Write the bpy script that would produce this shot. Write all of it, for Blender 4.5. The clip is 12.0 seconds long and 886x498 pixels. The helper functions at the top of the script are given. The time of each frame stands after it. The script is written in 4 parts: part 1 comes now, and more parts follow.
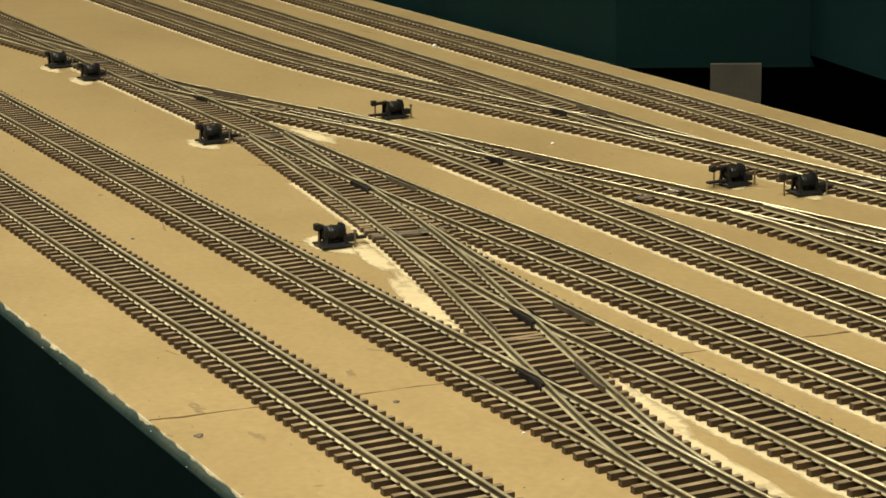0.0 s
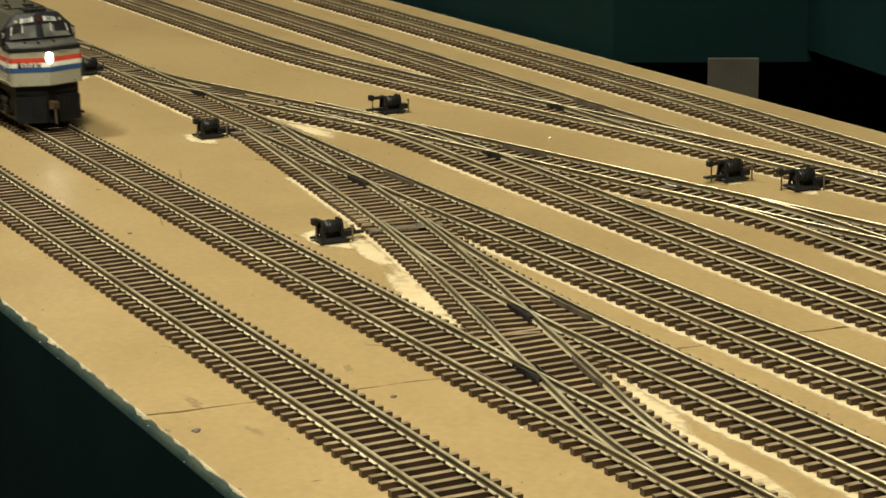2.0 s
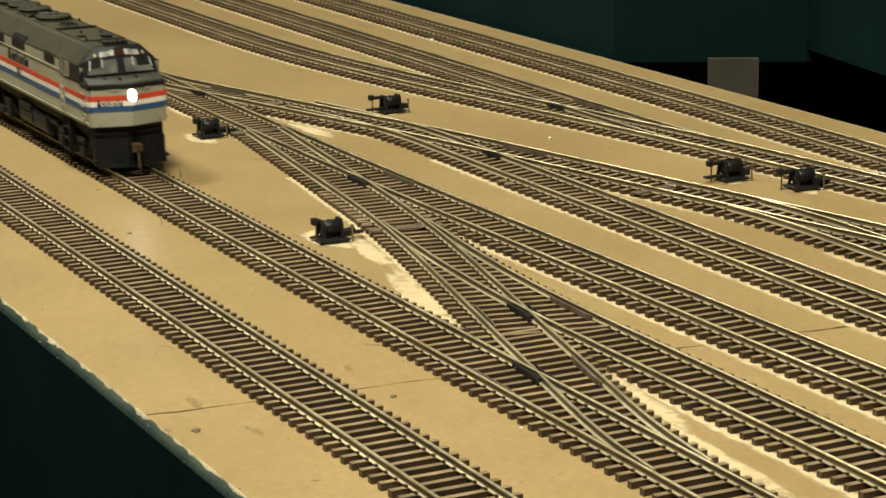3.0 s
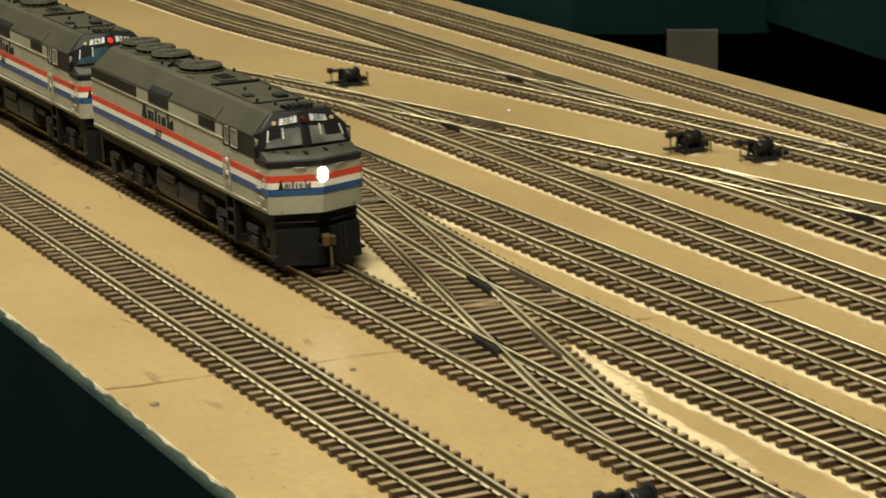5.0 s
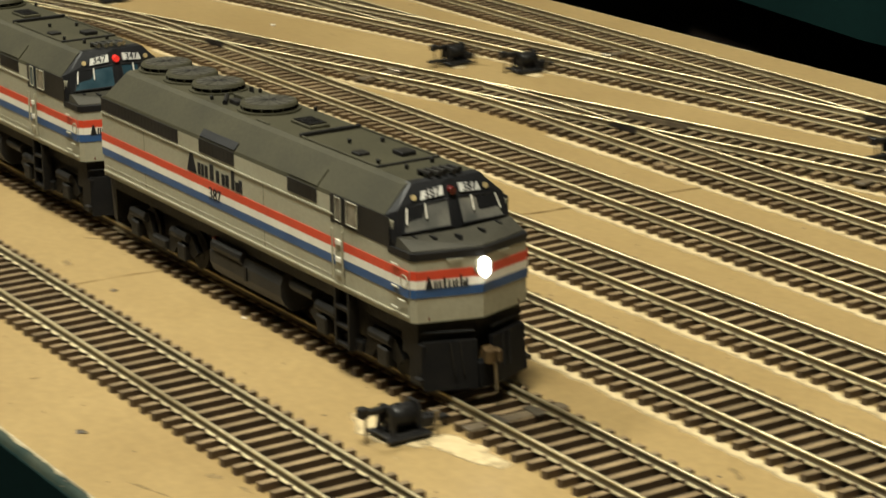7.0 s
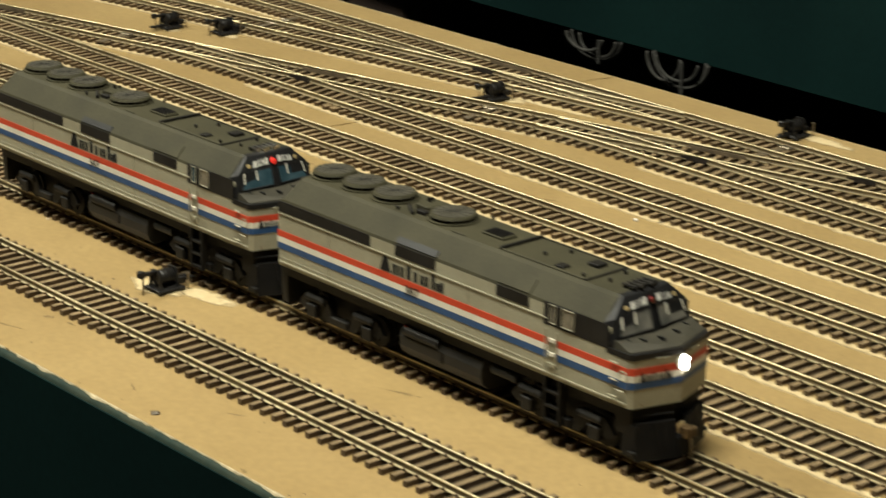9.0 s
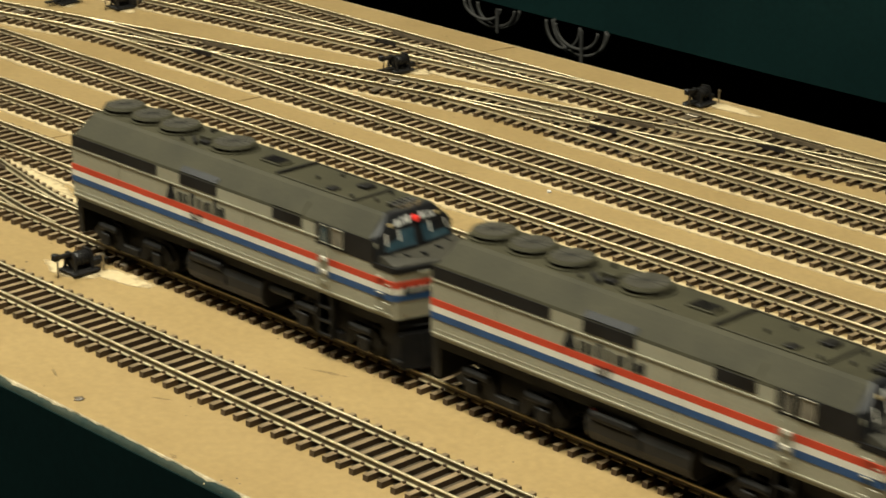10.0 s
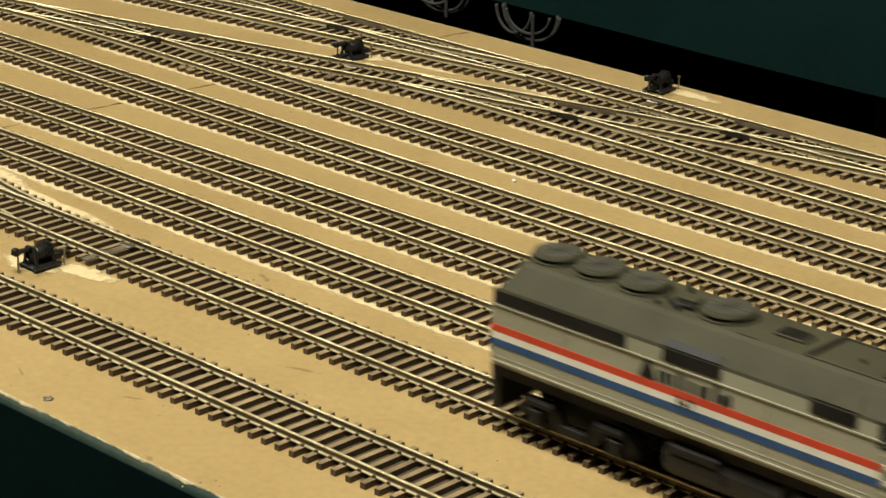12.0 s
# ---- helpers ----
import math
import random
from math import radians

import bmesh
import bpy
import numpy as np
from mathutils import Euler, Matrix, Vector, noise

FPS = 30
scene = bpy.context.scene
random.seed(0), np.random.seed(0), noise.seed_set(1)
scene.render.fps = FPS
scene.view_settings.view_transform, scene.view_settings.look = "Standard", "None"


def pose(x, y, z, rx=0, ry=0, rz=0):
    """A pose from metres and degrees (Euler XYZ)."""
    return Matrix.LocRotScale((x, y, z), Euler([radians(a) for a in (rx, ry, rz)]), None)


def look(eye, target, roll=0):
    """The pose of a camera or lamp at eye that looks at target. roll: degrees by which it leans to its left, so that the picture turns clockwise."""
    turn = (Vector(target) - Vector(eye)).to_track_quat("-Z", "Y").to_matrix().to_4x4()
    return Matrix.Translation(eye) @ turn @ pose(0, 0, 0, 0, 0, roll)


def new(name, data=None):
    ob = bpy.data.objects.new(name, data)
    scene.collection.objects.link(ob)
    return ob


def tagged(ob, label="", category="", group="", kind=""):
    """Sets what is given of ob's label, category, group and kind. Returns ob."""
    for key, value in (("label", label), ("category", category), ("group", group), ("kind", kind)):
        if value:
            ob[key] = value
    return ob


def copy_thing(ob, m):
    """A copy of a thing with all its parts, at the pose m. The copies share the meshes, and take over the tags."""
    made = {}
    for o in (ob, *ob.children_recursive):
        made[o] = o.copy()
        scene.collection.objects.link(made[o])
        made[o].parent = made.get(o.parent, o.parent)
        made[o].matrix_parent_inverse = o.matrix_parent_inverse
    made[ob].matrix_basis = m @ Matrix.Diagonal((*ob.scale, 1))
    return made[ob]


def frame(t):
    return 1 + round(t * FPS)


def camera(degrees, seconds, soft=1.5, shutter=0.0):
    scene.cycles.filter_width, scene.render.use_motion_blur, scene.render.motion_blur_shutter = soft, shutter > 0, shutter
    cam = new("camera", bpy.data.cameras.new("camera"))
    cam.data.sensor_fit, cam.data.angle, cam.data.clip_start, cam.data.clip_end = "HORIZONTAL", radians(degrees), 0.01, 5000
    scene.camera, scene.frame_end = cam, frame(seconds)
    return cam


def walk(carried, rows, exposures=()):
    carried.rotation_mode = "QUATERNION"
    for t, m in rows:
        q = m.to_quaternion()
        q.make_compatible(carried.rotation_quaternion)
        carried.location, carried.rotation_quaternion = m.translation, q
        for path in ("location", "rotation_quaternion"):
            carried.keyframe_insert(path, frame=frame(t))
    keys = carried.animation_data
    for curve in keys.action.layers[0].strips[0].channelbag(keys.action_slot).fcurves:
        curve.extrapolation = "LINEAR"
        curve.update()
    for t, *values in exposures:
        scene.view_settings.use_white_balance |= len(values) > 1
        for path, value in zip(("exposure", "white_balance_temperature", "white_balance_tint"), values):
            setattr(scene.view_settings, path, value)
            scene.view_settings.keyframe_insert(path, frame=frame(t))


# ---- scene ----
cam = camera(21.69, 12.0, soft=1.6, shutter=0.9)
PATH = [
    (0, 0, 0, 0.21029, 76.279, 0.976, 63.6),
    (0.5, -0.00003, -0.00017, 0.21032, 76.296, 0.93, 63.56),
    (1, 0.00017, -0.00004, 0.21024, 76.252, 1.003, 63.529),
    (1.5, 0.00003, -0.00009, 0.21048, 76.181, 0.924, 63.565),
    (2, 0.00009, -0.00013, 0.21062, 76.13, 0.934, 63.538),
    (2.5, 0.00015, -0.00011, 0.21066, 76.128, 0.937, 63.54),
    (4.5, 0.00023, 0.00007, 0.21065, 76.024, 0.952, 63.464),
    (5, -0.00051, 0.00115, 0.2099, 75.461, 0.982, 62.546),
    (5.5, -0.00219, 0.003, 0.20911, 74.838, 0.946, 61.941),
    (6, -0.00256, 0.00381, 0.20884, 74.368, 0.868, 60.784),
    (6.5, -0.00291, 0.00616, 0.20853, 73.807, 0.829, 59.027),
    (7, -0.00272, 0.00772, 0.20833, 73.293, 0.594, 56.948),
    (7.5, 0.0693, -0.0394, 0.2318, 72.763, 0.090, 54.614),
    (7.7, 0.0968, -0.0601, 0.2420, 72.500, 0.016, 53.379),
    (9.3, 0.2507, -0.1939, 0.3070, 70.940, -0.591, 47.829),
    (9.5, 0.2452, -0.1939, 0.3070, 70.713, -0.427, 47.057),
    (10, 0.2260, -0.1950, 0.3060, 70.339, -0.697, 45.465),
    (10.5, 0.2110, -0.1960, 0.3050, 70.072, -0.944, 44.307),
    (11, 0.2009, -0.1970, 0.3050, 69.869, -1.076, 43.520),
    (11.5, 0.1989, -0.1980, 0.3050, 69.844, -1.090, 43.273),
    (12, 0.1991, -0.1980, 0.3050, 69.842, -1.140, 43.334),
]
walk(cam, [(r[0], pose(*r[1:])) for r in PATH])

# ---- light ----
world = bpy.data.worlds.new("room_air")
scene.world = world
world.use_nodes = True
world.node_tree.nodes["Background"].inputs[0].default_value = (0.9, 0.75, 0.5, 1)
world.node_tree.nodes["Background"].inputs[1].default_value = 0.02
scene.view_settings.exposure = 0.0


def lamp(x, y, z, tx, ty, size, watts, colour=(1.0, 0.985, 0.815)):
    data = bpy.data.lights.new("ceiling_lamp_light", "AREA")
    data.shape, data.size, data.energy, data.color = "DISK", size, watts, colour
    ob = new("ceiling_lamp_light", data)
    ob.matrix_world = look((x, y, z), (tx, ty, 0))
    return ob


LAMPS = [(-1.7, -0.05, 1.5, 0.4, 43.0), (-0.25, 0.05, 1.5, 0.6, 60.0)]
for lx, ly, lz, size, watts in LAMPS:
    lamp(lx, ly, lz - 0.03, lx * 0.4 - 0.3, 0.4, size, watts)


# ---- materials ----
def material(name, colour, rough=0.6, metal=0.0, second=None, scale=40.0, amount=0.5, fine=900.0, bump=0.15, spread=0.0,
             emit=0.0, fine_amount=0.25, gloss=0.5, grit=0.5):
    """A surface with stains at one scale and grain at another."""
    m = bpy.data.materials.new(name)
    m.use_nodes = True
    nt = m.node_tree
    b = nt.nodes["Principled BSDF"]
    b.inputs["Roughness"].default_value, b.inputs["Metallic"].default_value = rough, metal
    b.inputs["Specular IOR Level"].default_value = gloss
    co = nt.nodes.new("ShaderNodeTexCoord")
    n1, n2 = nt.nodes.new("ShaderNodeTexNoise"), nt.nodes.new("ShaderNodeTexNoise")
    for n, s, d in ((n1, scale, 8), (n2, fine, 3)):
        n.inputs["Scale"].default_value, n.inputs["Detail"].default_value = s, d
        n.inputs["Roughness"].default_value = grit if n == n1 else 0.5
        nt.links.new(co.outputs["Object"], n.inputs["Vector"])
    ramp = nt.nodes.new("ShaderNodeMapRange")
    ramp.inputs["From Min"].default_value, ramp.inputs["From Max"].default_value = 0.35, 0.68
    nt.links.new(n1.outputs["Fac"], ramp.inputs["Value"])
    mix = nt.nodes.new("ShaderNodeMix")
    mix.data_type = "RGBA"
    mix.inputs["A"].default_value = (*colour, 1)
    mix.inputs["B"].default_value = (*(second or [c * (1 - amount) for c in colour]), 1)
    nt.links.new(ramp.outputs["Result"], mix.inputs["Factor"])
    grain = nt.nodes.new("ShaderNodeMix")
    grain.data_type, grain.blend_type = "RGBA", "MULTIPLY"
    grain.inputs["Factor"].default_value = fine_amount
    nt.links.new(mix.outputs["Result"], grain.inputs["A"])
    tone = nt.nodes.new("ShaderNodeMapRange")
    for k, v in (("From Min", 0.3), ("From Max", 0.7), ("To Min", 0.35), ("To Max", 1.25)):
        tone.inputs[k].default_value = v
    nt.links.new(n2.outputs["Fac"], tone.inputs["Value"])
    nt.links.new(tone.outputs["Result"], grain.inputs["B"])
    out = grain.outputs["Result"]
    if spread:
        info = nt.nodes.new("ShaderNodeObjectInfo")
        hsv = nt.nodes.new("ShaderNodeHueSaturation")
        rng = nt.nodes.new("ShaderNodeMapRange")
        rng.inputs["To Min"].default_value, rng.inputs["To Max"].default_value = 1 - spread, 1 + spread
        nt.links.new(info.outputs["Random"], rng.inputs["Value"])
        nt.links.new(rng.outputs["Result"], hsv.inputs["Value"])
        nt.links.new(out, hsv.inputs["Color"])
        out = hsv.outputs["Color"]
    nt.links.new(out, b.inputs["Base Color"])
    if bump:
        bp = nt.nodes.new("ShaderNodeBump")
        bp.inputs["Strength"].default_value, bp.inputs["Distance"].default_value = bump, 0.0006
        nt.links.new(n2.outputs["Fac"], bp.inputs["Height"])
        nt.links.new(bp.outputs["Normal"], b.inputs["Normal"])
    if emit:
        b.inputs["Emission Color"].default_value = (*colour, 1)
        b.inputs["Emission Strength"].default_value = emit
    return m


def feathered(m):
    """Lets a painted patch thin out towards its rim, by the mesh's own cover values."""
    nt = m.node_tree
    b = nt.nodes["Principled BSDF"]
    at = nt.nodes.new("ShaderNodeAttribute")
    at.attribute_name = "cover"
    co, no = nt.nodes.new("ShaderNodeTexCoord"), nt.nodes.new("ShaderNodeTexNoise")
    no.inputs["Scale"].default_value, no.inputs["Detail"].default_value = 220, 6
    nt.links.new(co.outputs["Object"], no.inputs["Vector"])
    add = nt.nodes.new("ShaderNodeMath")
    add.operation = "ADD"
    nt.links.new(at.outputs["Fac"], add.inputs[0])
    nt.links.new(no.outputs["Fac"], add.inputs[1])
    rng = nt.nodes.new("ShaderNodeMapRange")
    rng.inputs["From Min"].default_value, rng.inputs["From Max"].default_value = 0.6, 1.1
    nt.links.new(add.outputs[0], rng.inputs["Value"])
    nt.links.new(rng.outputs["Result"], b.inputs["Alpha"])
    return m


M_BOARD = material("tan_hardboard", (0.335, 0.234, 0.102), 0.36, gloss=0.8, second=(0.262, 0.177, 0.073), scale=9, fine=330, bump=0.08, fine_amount=0.2, grit=0.75)
M_BARE = material("bare_hardboard", (0.52, 0.42, 0.25), 0.75, second=(0.42, 0.32, 0.17), scale=60, grit=0.7, fine=400, bump=0.1, fine_amount=0.12)
M_WORN = feathered(material("worn_pale_board", (0.50, 0.40, 0.23), 0.65, second=(0.42, 0.32, 0.17), scale=60, grit=0.7, fine=400, bump=0.1, fine_amount=0.12))
M_SEAM = material("dark_joint", (0.05, 0.035, 0.02), 0.9)
M_SMUDGE = feathered(material("soot_smudge", (0.31, 0.22, 0.105), 0.45, second=(0.22, 0.155, 0.07), scale=90))
# Dark colour of the sheet that paints in shade between the ties.
M_BED = feathered(material("shaded_board", (0.07, 0.048, 0.024), 0.7, second=(0.042, 0.029, 0.014), scale=70, grit=0.7, fine=500, bump=0.15))
# Lit tops and shaded sides of the ties, put into two colours.
M_TIETOP = material("lit_tie_top", (0.255, 0.182, 0.10), 0.45, second=(0.135, 0.094, 0.05), scale=120, fine=1500, bump=0.3, spread=0.25)
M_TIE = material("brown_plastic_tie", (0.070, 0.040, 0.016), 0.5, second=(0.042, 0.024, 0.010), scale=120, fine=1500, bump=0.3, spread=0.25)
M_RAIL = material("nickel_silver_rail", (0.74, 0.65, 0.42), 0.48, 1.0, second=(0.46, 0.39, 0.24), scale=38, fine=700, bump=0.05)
# The web's dark tone holds tarnish and the shade under the rail head.
M_WEB = material("tarnished_shaded_web", (0.15, 0.115, 0.06), 0.55, second=(0.085, 0.062, 0.032), scale=60, fine=900, bump=0.1)
M_FROG = material("black_plastic_frog", (0.024, 0.019, 0.015), 0.7, gloss=0.12, scale=200)
M_GUARD = material("brown_guard_rail", (0.12, 0.09, 0.055), 0.5, scale=200)
M_MOTOR = material("black_machine_plastic", (0.007, 0.0065, 0.0065), 0.4, second=(0.014, 0.013, 0.012), scale=300, bump=0.2, gloss=0.3)
M_NAIL = material("steel_pin", (0.35, 0.30, 0.22), 0.4, 0.9)
M_GREEN = material("dark_green_paint", (0.0032, 0.0145, 0.0138), 0.7, second=(0.0018, 0.0095, 0.0094), scale=9, fine=300, bump=0.1, gloss=0.06)
M_CHIP = material("chipped_board_edge", (0.46, 0.38, 0.23), 0.75, second=(0.19, 0.155, 0.09), scale=160, grit=0.8, fine=500, bump=0.3)
M_EDGE = material("chipped_edge_paint", (0.008, 0.022, 0.018), 0.75, gloss=0.2, second=(0.035, 0.043, 0.029), scale=70, fine=500, bump=0.3)
M_VOID = material("painted_dark_void", (0.010, 0.009, 0.008), 0.9)
M_WOOD = material("orange_pine", (0.45, 0.22, 0.05), 0.5, second=(0.36, 0.16, 0.035), scale=30, fine=200)
M_BROWN = material("dark_brown_timber", (0.035, 0.02, 0.012), 0.7, scale=30)
M_CREAM = material("cream_card", (0.06, 0.048, 0.031), 0.8, scale=20)
# Cable colour is taken down to near black for the shadow below the panel.
M_CABLE = material("shade_toned_cable", (0.02, 0.019, 0.016), 0.8, scale=60)
M_ROOM = material("room_paint", (0.42, 0.40, 0.34), 0.9, scale=2, fine=60)
M_FLOOR = material("room_floor", (0.06, 0.05, 0.04), 0.8, scale=3, fine=60)
M_WHITE = material("white_bead", (0.85, 0.82, 0.74), 0.5, scale=300)
M_LAMP = material("lamp_diffuser", (1.0, 0.83, 0.55), 0.5, emit=2.0, bump=0)
M_BODY = material("silver_grey_paint", (0.335, 0.318, 0.235), 0.45, second=(0.27, 0.25, 0.175), scale=28, grit=0.7, fine=900, bump=0.05, fine_amount=0.16)
M_ROOF = material("dark_grey_roof_paint", (0.031, 0.0285, 0.0165), 0.65, gloss=0.18, second=(0.047, 0.0425, 0.024), scale=38, fine=900, bump=0.06)
M_NOSETOP = material("dark_nose_paint", (0.036, 0.033, 0.024), 0.55, gloss=0.35, second=(0.056, 0.051, 0.037), scale=60, fine=900, bump=0.06)
M_BEIGE = material("beige_backed_glass", (0.22, 0.195, 0.15), 0.2, second=(0.10, 0.09, 0.07), scale=170, bump=0, fine_amount=0.0)
M_BLACK = material("black_cab_paint", (0.012, 0.012, 0.013), 0.45, gloss=0.3, scale=80, fine=900, bump=0.04)
M_UNDER = material("weathered_black_underframe", (0.0045, 0.004, 0.0036), 0.6, second=(0.012, 0.0105, 0.008), scale=160, fine=1200, bump=0.3, gloss=0.2)
M_RED = material("red_stripe", (0.56, 0.055, 0.022), 0.4, amount=0.15, scale=60, bump=0.02, fine_amount=0.1)
M_STRIPE = material("white_stripe", (0.74, 0.70, 0.60), 0.4, amount=0.12, scale=60, bump=0.02, fine_amount=0.1)
M_BLUE = material("blue_stripe", (0.022, 0.075, 0.20), 0.4, amount=0.2, scale=60, bump=0.02, fine_amount=0.1)
M_LOGO = material("dark_lettering", (0.013, 0.013, 0.014), 0.7, bump=0, scale=60, gloss=0.2)
# Faint emission makes the white number boards glow on their own.
M_BOARDNO = material("number_board_white", (0.72, 0.70, 0.62), 0.4, emit=0.12, bump=0, scale=60)
M_TANK = material("dusty_black_tank", (0.011, 0.0105, 0.009), 0.6, gloss=0.25, second=(0.02, 0.018, 0.015), scale=90, fine=900, bump=0.1)
M_PLOW = material("grey_black_plough", (0.0035, 0.0035, 0.0038), 0.6, second=(0.008, 0.0072, 0.0065), scale=140, fine=900, bump=0.2, gloss=0.15)
M_BRASS = material("rusty_coupler", (0.11, 0.068, 0.028), 0.5, 0.4, scale=200)
# Paler mottling in this glass stands in for reflections and the cab interior.
M_WIND = material("windshield_glass", (0.075, 0.075, 0.068), 0.12, second=(0.17, 0.16, 0.135), scale=110, bump=0, fine_amount=0.0)
M_GLASS = material("cab_glass", (0.05, 0.05, 0.045), 0.16, second=(0.13, 0.12, 0.10), scale=130, bump=0, fine_amount=0.0)
M_GLASSB = material("blue_cab_glass", (0.02, 0.045, 0.06), 0.08, second=(0.06, 0.10, 0.12), scale=90, bump=0, fine_amount=0.0)
M_CHROME = material("bright_horn_metal", (0.75, 0.73, 0.68), 0.25, 1.0, scale=200, bump=0)
M_HEAD = material("lit_headlight", (1.0, 0.97, 0.88), 0.3, emit=30.0, bump=0)
M_REDLAMP = material("red_marker_lamp", (0.75, 0.03, 0.02), 0.25, emit=0.7, bump=0)
M_REDDULL = material("unlit_red_lamp", (0.11, 0.008, 0.007), 0.25, bump=0)
M_AMBER = material("number_lamp", (0.55, 0.42, 0.2), 0.3, bump=0)


# ---- mesh helpers (millimetres in, metres out) ----
def link(name, bm, mat, parent=None, label="", smooth=False):
    me = bpy.data.meshes.new(name)
    bmesh.ops.recalc_face_normals(bm, faces=bm.faces)
    bm.to_mesh(me)
    bm.free()
    me.materials.append(mat)
    if smooth:
        for p in me.polygons:
            p.use_smooth = True
    ob = new(name, me)
    ob.parent = parent
    if label:
        ob["label"] = label
    return ob


def part(name, bm, mat, parent, label="", smooth=False):
    return link(name, bm, mat, parent, label, smooth)


def thing(name, label, category, group="", kind="", at=None):
    ob = new(name)
    ob.empty_display_size = 0.02
    if at is not None:
        ob.matrix_world = at
    return tagged(ob, label, category, group, kind)


MM = 0.001


def box(bm, x0, x1, y0, y1, z0, z1, bevel=0.0, m=None):
    vs = [bm.verts.new(Vector((x, y, z)) * MM) for x in (x0, x1) for y in (y0, y1) for z in (z0, z1)]
    for f in ((0, 1, 3, 2), (4, 6, 7, 5), (0, 4, 5, 1), (2, 3, 7, 6), (0, 2, 6, 4), (1, 5, 7, 3)):
        bm.faces.new([vs[i] for i in f])
    if bevel:
        es = list({e for v in vs for e in v.link_edges})
        r = bmesh.ops.bevel(bm, geom=es, offset=bevel * MM, segments=1, affect="EDGES")
        vs = list({v for f in r["faces"] for v in f.verts} | {v for v in vs if v.is_valid})
    if m is not None:
        bmesh.ops.transform(bm, matrix=m, verts=[v for v in vs if v.is_valid])
    return bm


def one_box(*a, **k):
    return box(bmesh.new(), *a, **k)


def rod(bm, p, q, r, seg=8, r2=None):
    """A round bar from p to q."""
    p, q = Vector(p) * MM, Vector(q) * MM
    d = q - p
    turn = d.to_track_quat("Z", "Y").to_matrix().to_4x4()
    bmesh.ops.create_cone(bm, cap_ends=True, segments=seg, radius1=r * MM, radius2=(r if r2 is None else r2) * MM,
                          depth=d.length, matrix=Matrix.Translation((p + q) / 2) @ turn)
    return bm


def prism(bm, pts, axis, a, b):
    """A polygon in the two other axes, drawn out along axis from a to b."""
    def place(u, v, w):
        return Vector({"x": (w, u, v), "y": (u, w, v), "z": (u, v, w)}[axis]) * MM
    lo, hi = [bm.verts.new(place(u, v, a)) for u, v in pts], [bm.verts.new(place(u, v, b)) for u, v in pts]
    n = len(pts)
    bm.faces.new(lo)
    bm.faces.new(hi[::-1])
    for i in range(n):
        bm.faces.new((lo[i], lo[(i + 1) % n], hi[(i + 1) % n], hi[i]))
    return bm


def hull(pts):
    bm = bmesh.new()
    for p in pts:
        bm.verts.new(Vector(p) * MM)
    bmesh.ops.convex_hull(bm, input=bm.verts)
    bmesh.ops.dissolve_limit(bm, angle_limit=0.02, verts=bm.verts, edges=bm.edges)
    return bm


def slab(bm, quad, lift, thick):
    """A thin plate on a four-cornered face, lifted off it."""
    q = [Vector(p) for p in quad]
    n = (q[1] - q[0]).cross(q[3] - q[0]).normalized()
    lo, hi = [bm.verts.new((p + n * (lift - thick)) * MM) for p in q], [bm.verts.new((p + n * lift) * MM) for p in q]
    bm.faces.new(hi)
    bm.faces.new(lo[::-1])
    for i in range(4):
        bm.faces.new((lo[i], lo[(i + 1) % 4], hi[(i + 1) % 4], hi[i]))
    return bm


def on_quad(quad, u0, u1, v0, v1):
    """A smaller quad inside a quad, by fractions across and up."""
    a, b, c, d = [Vector(p) for p in quad]
    at = lambda u, v: a.lerp(b, u).lerp(d.lerp(c, u), v)
    return [at(u0, v0), at(u1, v0), at(u1, v1), at(u0, v1)]


def letters(text, size, m, mat, parent, name="number", thick=0.1):
    cu = bpy.data.curves.new(name, "FONT")
    cu.body, cu.size, cu.align_x, cu.align_y, cu.extrude = text, size * MM, "CENTER", "CENTER", thick * MM
    tmp = bpy.data.objects.new(name, cu)
    me = bpy.data.meshes.new_from_object(tmp)
    bpy.data.objects.remove(tmp)
    me.materials.append(mat)
    ob = new(name, me)
    ob.parent = parent
    ob.matrix_local = m
    return ob


# ---- the room ----
def room():
    for nm, b, mat in (("floor", (-4500, 3500, -3200, 3600, -1010, -960), M_FLOOR), ("ceiling", (-4500, 3500, -3200, 3600, 1560, 1610), M_ROOM),
                       ("wall_south", (-4500, 3500, -3250, -3200, -960, 1560), M_ROOM), ("wall_north", (-4500, 3500, 3600, 3650, -960, 1560), M_ROOM),
                       ("wall_west", (-4550, -4500, -3200, 3600, -960, 1560), M_ROOM), ("wall_east", (3500, 3550, -3200, 3600, -960, 1560), M_ROOM)):
        tagged(link(nm, one_box(*b), mat), "plain dim painted " + nm.split("_")[0] + " of the layout room", nm.split("_")[0], kind="structure")
    for lx, ly, lz, size, watts in LAMPS:
        t = thing("ceiling_lamp", "round warm glowing ceiling lamp", "lamp", "ceiling lamps", at=pose(lx, ly, lz))
        bm = bmesh.new()
        rod(bm, (0, 0, 0), (0, 0, 110), size * 560, 32)
        part("housing", bm, M_CREAM, t)
        bm = bmesh.new()
        rod(bm, (0, 0, -6), (0, 0, -1), size * 500, 32)
        part("diffuser", bm, M_LAMP, t, "glowing warm diffuser")


# ---- the table ----
X0, X1, Y0, Y1 = -2600, 900, 209, 657


def seam_x(y):
    return -625 + (y - 209) * 0.1


